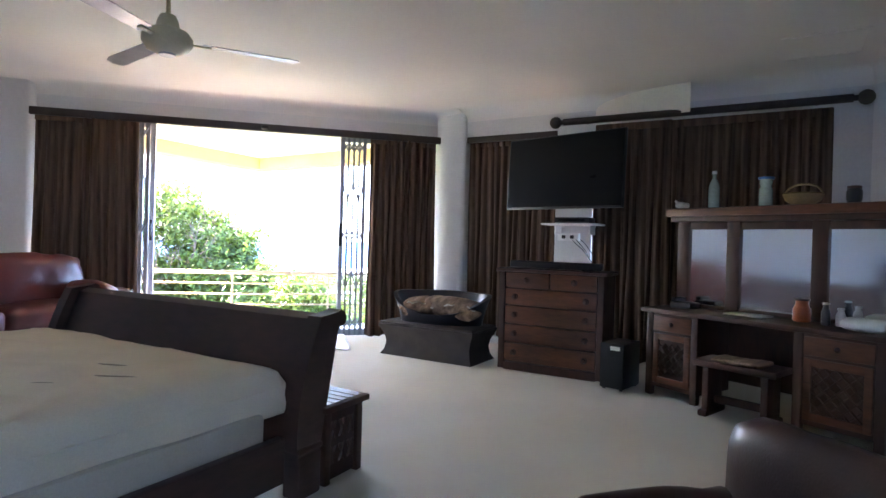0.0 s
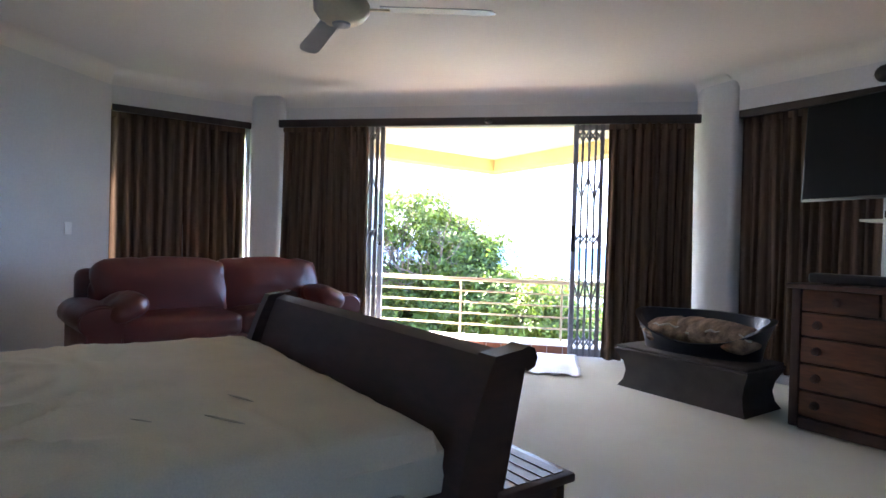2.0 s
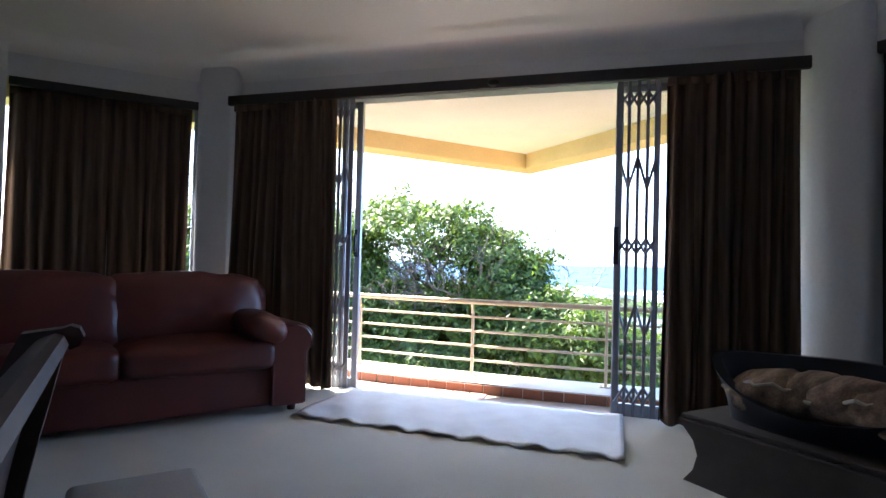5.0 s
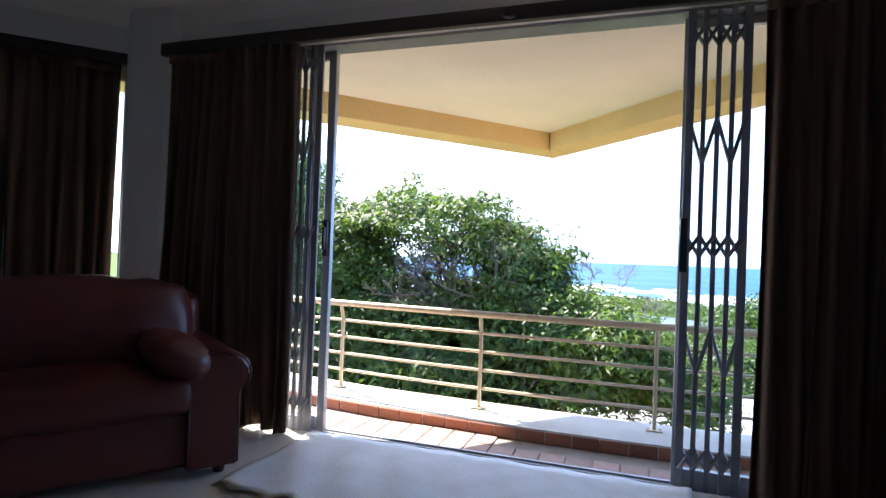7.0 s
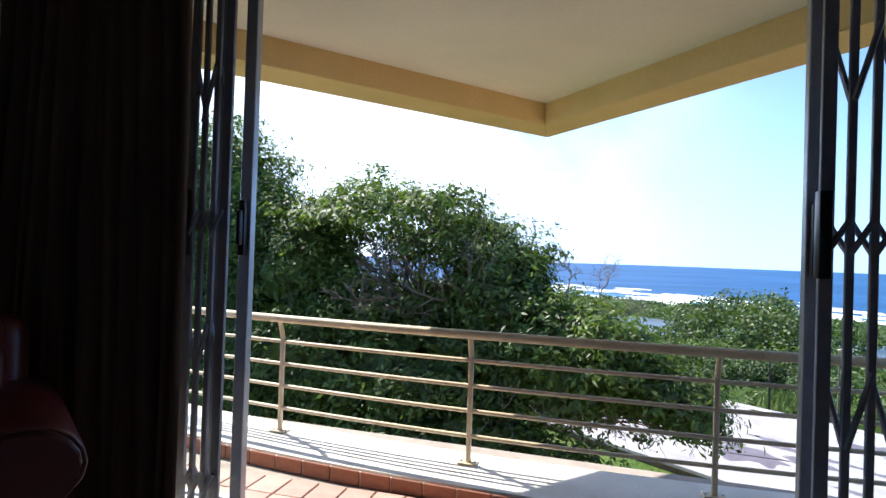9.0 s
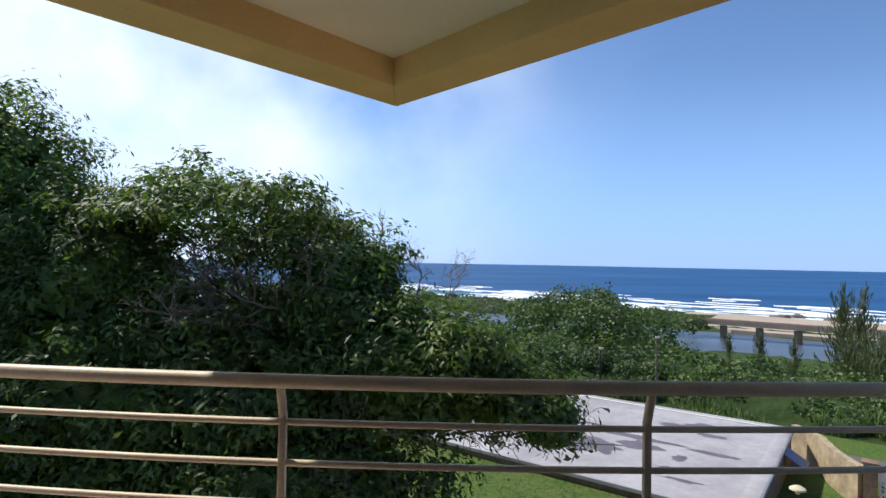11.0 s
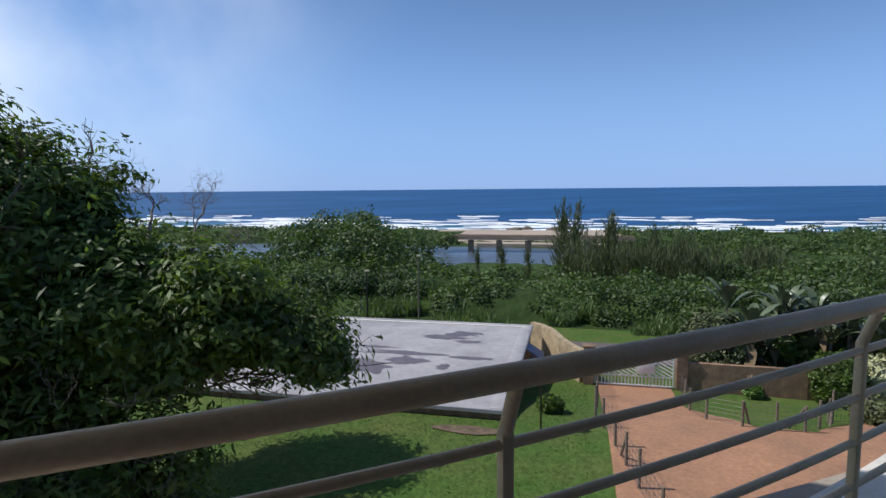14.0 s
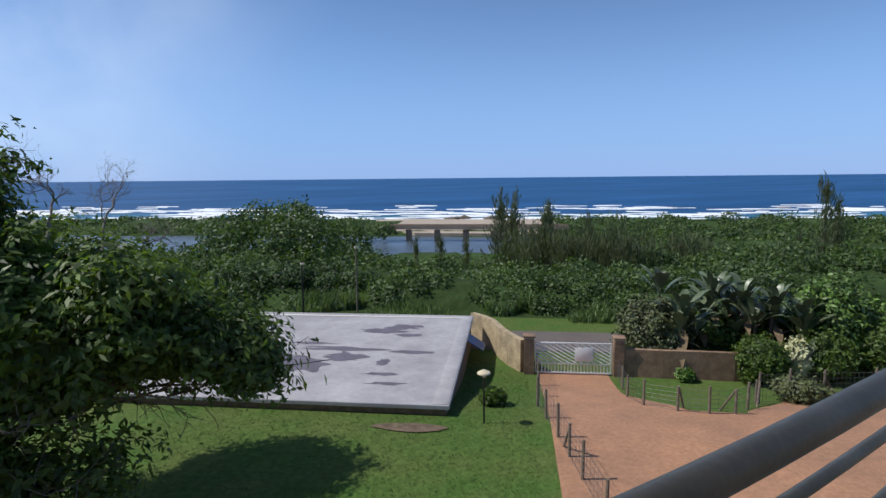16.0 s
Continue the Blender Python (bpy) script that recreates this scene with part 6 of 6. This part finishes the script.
def ped_cab(x0, w):
    bm = B()
    box(bm, (x0 + w / 2, 0.26, 0.37), (w, 0.48, 0.6), None, 0.008)
    c = part("cabinet", bm, WOOD, dress)
    for x in (x0 + 0.03, x0 + w - 0.03):
        bm = B()
        box(bm, (x, 0.03, 0.335), (0.06, 0.06, 0.67), None, 0.008)
        part("leg", bm, WOOD, dress)
    bm = B()
    box(bm, (x0 + w / 2, 0.012, 0.59), (w - 0.13, 0.02, 0.12), None, 0.004)
    d = part("drawer", bm, WOOD_RED, dress)
    bm = B()
    ball(bm, (x0 + w / 2, -0.005, 0.59), (0.018, 0.015, 0.018))
    part("knob", bm, WOOD, d)
    bm = B()
    for xx, s in ((x0 + 0.095, (0.05, 0.022, 0.4)), (x0 + w - 0.095, (0.05, 0.022, 0.4))):
        box(bm, (xx, 0.01, 0.31), s, None, 0.004)
    for zz in (0.135, 0.485):
        box(bm, (x0 + w / 2, 0.01, zz), (w - 0.14, 0.02, 0.05), None, 0.004)
    dd = part("door", bm, WOOD_RED, dress)
    bm = B()
    iw, n = w - 0.24, 4
    for k in range(-n, n + 1):
        for sg in (1, -1):
            x = x0 + w / 2 + k * iw / n
            a, b = Vector((x - iw / 2, 0.01, 0.31 - sg * iw / 2)), Vector((x + iw / 2, 0.01, 0.31 + sg * iw / 2))
            lo, hi = x0 + 0.12, x0 + w - 0.12
            ta, tb = max(0, (lo - a.x) / (b.x - a.x)), min(1, (hi - a.x) / (b.x - a.x))
            if tb - ta > 0.05:
                rod(bm, a.lerp(b, ta) + Vector((0, 0.002 * sg, 0)), a.lerp(b, tb) + Vector((0, 0.002 * sg, 0)), 0.008, n=6)
    part("lattice", bm, WOOD, dd)


ped_cab(0.0, 0.48), ped_cab(1.2, 0.55)
bm = B()
box(bm, (0.84, 0.48, 0.4), (0.72, 0.02, 0.5))
part("back_panel", bm, WOOD, dress)
bm = B()
box(bm, (0.86, 0.44, 1.50), (1.86, 0.22, 0.07), None, 0.012)
part("top_shelf", bm, WOOD_RED, dress)
bm = B()
box(bm, (0.86, 0.43, 1.445), (1.8, 0.14, 0.045), None, 0.008)
part("cornice", bm, WOOD, dress)
spans = [(0.12, 0.46), (0.58, 1.12), (1.24, 1.6)]
for x in (0.06, 0.52, 1.18, 1.67):
    bm = B()
    box(bm, (x, 0.44, 1.07), (0.115, 0.06, 0.72), None, 0.01)
    part("upright", bm, WOOD, dress)
for x0, x1 in spans:
    bm = B()
    box(bm, ((x0 + x1) / 2, 0.445, 1.06), (x1 - x0 - 0.002, 0.012, 0.66))
    part("mirror", bm, MIRROR, dress, "clear mirror glass")
    bm = B()
    box(bm, ((x0 + x1) / 2, 0.44, 1.39), (x1 - x0 - 0.002, 0.04, 0.06), None, 0.006)
    part("mirror_frame", bm, WOOD, dress)
    bm = B()
    box(bm, ((x0 + x1) / 2, 0.44, 0.725), (x1 - x0 - 0.002, 0.04, 0.03), None, 0.006)
    part("mirror_frame", bm, WOOD, dress)

dstool = thing("dressing_stool", "dark wooden stool with a patterned cushion at the dressing table", "stool", pose(3.22, 3.72, 0, 0, 0, -64))
for x in (0.04, 0.46):
    bm = B()
    box(bm, (x, 0.16, 0.2), (0.05, 0.26, 0.38), None, 0.012)
    box(bm, (x, 0.16, 0.025), (0.07, 0.34, 0.05), None, 0.012)
    part("leg", bm, WOOD, dstool)
bm = B()
box(bm, (0.25, 0.16, 0.405), (0.6, 0.34, 0.05), None, 0.015)
part("seat", bm, WOOD, dstool)
bm = B()
box(bm, (0.25, 0.16, 0.12), (0.371, 0.05, 0.06), None, 0.01)
part("stretcher", bm, WOOD, dstool)
bm = B()
cushion(bm, (0.25, 0.16, 0.442), (0.36, 0.28, 0.03), None, 0.012, 0.006, 40, 8)
part("cushion", bm, STRIPE, dstool, "patterned pale seat pad")


def bottle(m, h, r, material, cap, label, neck=0.35):
    t = thing("bottle", label, "bottle", m, "bottles on the dressing table")
    bm = B()
    lathe(bm, [(r * 0.9, 0), (r, 0.01), (r, h * 0.55), (r * 0.8, h * 0.68), (r * neck, h * 0.8), (r * neck, h * 0.93)], n=16)
    part("body", bm, material, t)
    bm = B()
    lathe(bm, [(r * neck * 1.25, h * 0.92), (r * neck * 1.25, h), (r * neck, h * 1.005)], n=14)
    part("cap", bm, cap, t)


PET = mat("pale_green_plastic", (0.35, 0.42, 0.36), 0.2, vary=0.1)
AMBER = mat("amber_plastic", (0.45, 0.09, 0.02), 0.3, vary=0.1)
STRAW = mat("straw_weave", (0.3, 0.2, 0.09), 0.8, vary=0.2, fine=120)
SH = DT @ pose(0, 0.44, 1.536)
bottle(SH @ pose(0.32, 0, 0), 0.3, 0.045, PET, WHITE, "tall pale green plastic bottle on the shelf")
bottle(SH @ pose(0.76, 0, 0), 0.22, 0.05, PET, BLUE, "clear tumbler with a blue lid on the shelf", 0.95)
t = thing("woven_basket", "low woven straw basket on the mirror shelf", "basket", SH @ pose(1.04, 0, 0))
bm = B()
lathe(bm, [(0.07, 0), (0.12, 0.03), (0.14, 0.075), (0.13, 0.085), (0.11, 0.035), (0.0, 0.02)], n=24)
part("bowl", bm, STRAW, t)
bm = B()
for k in range(12):
    a0, a1 = math.pi * k / 12, math.pi * (k + 1) / 12
    rod(bm, (0.13 * math.cos(a0), 0, 0.08 + 0.07 * math.sin(a0)), (0.13 * math.cos(a1), 0, 0.08 + 0.07 * math.sin(a1)), 0.008, n=6)
part("handle", bm, STRAW, t)
t = thing("trinket", "small dark and pale ornament on the shelf end", "ornament", SH @ pose(0.03, -0.04, 0))
bm = B()
ball(bm, (0, 0, 0.03), (0.05, 0.04, 0.03)), ball(bm, (0.05, 0.01, 0.025), (0.03, 0.03, 0.025)), rod(bm, (-0.02, 0, 0.04), (-0.05, -0.01, 0.07), 0.012)
part("body", bm, PIPING, t)
t = thing("jar", "small dark green jar on the mirror shelf", "jar", SH @ pose(1.38, 0, 0))
bm = B()
lathe(bm, [(0.04, 0), (0.05, 0.03), (0.05, 0.08), (0.04, 0.1)], n=16)
part("body", bm, BLACK, t)
bm = B()
lathe(bm, [(0.045, 0.098), (0.045, 0.115), (0.02, 0.12)], n=16)
part("lid", bm, WOOD, t)
TT = DT @ pose(0, 0.25, 0.711)
t = thing("telephone", "black desk telephone on the dressing table", "telephone", TT @ pose(0.2, 0.0, 0))
bm = B()
box(bm, (0, 0, 0.025), (0.2, 0.16, 0.05), None, 0.015)
part("base", bm, BLACK, t)
bm = B()
box(bm, (-0.06, 0, 0.065), (0.05, 0.17, 0.035), None, 0.014)
part("handset", bm, BLACK, t)
bottle(TT @ pose(1.12, 0.05, 0), 0.16, 0.06, AMBER, WOOD, "squat amber jar beside the mirror", 0.7)
bottle(TT @ pose(1.3, 0.0, 0), 0.15, 0.03, NAVY, WHITE, "small dark cosmetics bottle", 0.6)
bottle(TT @ pose(1.38, 0.04, 0), 0.12, 0.032, WHITE, WHITE, "small white cosmetics bottle", 0.6)
t = thing("folded_towel", "folded white towel on the dressing table", "towel", TT @ pose(1.55, -0.04, 0))
bm = B()
cushion(bm, (0, 0, 0.035), (0.26, 0.2, 0.07), None, 0.03, 0.01, 50, 8)
part("towel", bm, WHITE, t)
t = thing("magazine", "open pale magazine on the dressing table", "magazine", TT @ pose(0.75, 0.0, 0))
bm = B()
box(bm, (0, 0, 0.006), (0.3, 0.2, 0.01), None, 0.003)
part("pages", bm, WHITE, t)

# ---- dark leather armchair near the start of the walk ----
chair = thing("armchair", "dark brown leather tub armchair", "armchair", pose(1.2, 1.0, 0, 0, 0, -90) @ Matrix.Diagonal((1, 0.85, 1.28, 1)))
bm = B()
cushion(bm, (0, 0, 0.24), (0.62, 0.62, 0.36), None, 0.07, 0.02, 60, 8)
part("seat", bm, LEATHER_DARK, chair)
bm = B()
cushion(bm, (0, 0.3, 0.38), (0.72, 0.16, 0.5), None, 0.07, 0.02, 61, 8)
part("backrest", bm, LEATHER_DARK, chair)
for x in (-0.34, 0.34):
    bm = B()
    cushion(bm, (x, -0.02, 0.27), (0.16, 0.66, 0.4), None, 0.075, 0.01, 62, 8)
    part("arm", bm, LEATHER_DARK, chair)

for x in (-0.26, 0.26):
    for y in (-0.24, 0.26):
        bm = B()
        rod(bm, (x, y, 0), (x, y, 0.08), 0.022, 0.028)
        part("foot", bm, WOOD, chair)

# ---- rug by the sliding door ----
bm = B()
n = 60
g = {}
for i in range(n + 1):
    for j in range(13):
        x = -1.52 + 2.35 * i / n
        y0 = 6.62 - 0.1 * i / n + 0.026 * math.sin(i * 1.25)
        y = y0 + (7.59 - y0) * j / 12
        z = 0.014 + 0.004 * noise.noise(Vector((x * 4, y * 5, 1))) + 0.011 * math.sin(x * 19 + y * 9) * (0.35 + 0.65 * (1 - j / 12))
        z += 0.02 * smooth_edge(i / n, 0.965, 1.0) * (1 - j / 14) + 0.004 * (j == 0) * (1 + math.sin(i * 1.25))
        g[i, j] = bm.verts.new((x, y, z))
for i in range(n):
    for j in range(12):
        bm.faces.new((g[i, j], g[i + 1, j], g[i + 1, j + 1], g[i, j + 1]))
rug = obj("rug", bm, RUGM)
md = rug.modifiers.new("thickness", "SOLIDIFY")
md.thickness = 0.004
tagged(rug, "thin white rug with a scalloped edge by the sliding door", "rug")

# ---- ceiling fan and hatch ----
FX, FY, FZ = -0.60, 3.80, 0.11
fan = thing("ceiling_fan", "cream ceiling fan with three grey metal blades", "ceiling fan", Matrix.Translation((FX, FY, FZ)))
bm = B()
lathe(bm, [(0.05, 2.265), (0.075, 2.27), (0.12, 2.295), (0.145, 2.33), (0.145, 2.365), (0.12, 2.40), (0.07, 2.42), (0.06, 2.47), (0.045, 2.50), (0.02, 2.51)], n=28)
motor = part("motor", bm, CREAM, fan)
bm = B()
lathe(bm, [(0.0, 2.255), (0.045, 2.256), (0.05, 2.266), (0.03, 2.268)], n=20)
part("cap", bm, ALU, motor)
bm = B()
rod(bm, (0, 0, 2.5), (0, 0, CEIL - FZ - 0.04), 0.014)
part("downrod", bm, CREAM, fan)
bm = B()
lathe(bm, [(0.03, CEIL - FZ - 0.08), (0.06, CEIL - FZ - 0.05), (0.07, CEIL - FZ - 0.001)], n=20)
part("canopy", bm, CREAM, fan)
for a in (12, 127, 246):
    bm = B()
    m = Matrix.Rotation(radians(a), 4, "Z") @ pose(0, 0, 2.35, 9, 0, 0)
    pts = [(0.2, -0.05), (0.72, -0.062), (0.78, -0.05), (0.80, 0.0), (0.78, 0.05), (0.72, 0.062), (0.2, 0.05)]
    prism(bm, pts, -0.003, 0.003, m)
    blade = part("blade", bm, ALU, fan, "brushed grey blade")
    bm = B()
    box(bm, (0.18, 0, -0.008), (0.14, 0.035, 0.01), m, 0.003)
    part("blade_iron", bm, CREAM, blade)
bm = B()
for c, s in (((0, 0.3, 0), (0.62, 0.03, 0.012)), ((0, -0.3, 0), (0.62, 0.03, 0.012)), ((0.3, 0, 0), (0.03, 0.57, 0.012)), ((-0.3, 0, 0), (0.03, 0.57, 0.012)), ((0, 0, 0.003), (0.57, 0.57, 0.006))):
    box(bm, c, s, pose(4.45, 3.85, CEIL - 0.006, 0, 0, -45))
ob = setting("ceiling_hatch", bm, CEILING, "square off-white ceiling trapdoor with a thin frame", "hatch")


# ---- tiles of the balcony, piece by piece ----
def tile_mesh(name, sx, sy, sz, material):
    bm = B()
    box(bm, (0, 0, 0), (sx, sy, sz), None, 0.004, 1)
    me = bpy.data.meshes.new(name)
    bm.to_mesh(me)
    bm.free()
    me.materials.append(material)
    return me


floor_parent = bpy.data.objects["balcony_floor"]
ft = tile_mesh("tile", 0.172, 0.222, 0.014, FLOORTILE)
rt = random.Random(3)
for i in range(36):
    for j in range(5):
        x, y = -3.6 + 0.18 * i, 7.97 + 0.23 * j
        if y > 8.42 + bow(x):
            continue
        o = new("tile", ft)
        o.parent = floor_parent
        o.location = (x, y, -0.157 + rt.uniform(-0.0015, 0.0015))
        o.rotation_euler = (0, 0, rt.uniform(-0.008, 0.008))
kerb_parent = bpy.data.objects["balcony_kerb"]
kt = tile_mesh("tile", 0.192, 0.012, 0.09, TILE)
for i in range(34):
    x = -3.6 + 0.2 * i
    o = new("tile", kt)
    o.parent = kerb_parent
    o.location = (x, 8.525 + bow(x) + rt.uniform(-0.001, 0.001), -0.115)
    o.rotation_euler = (0, 0, 0.06 * (x - 0.2))
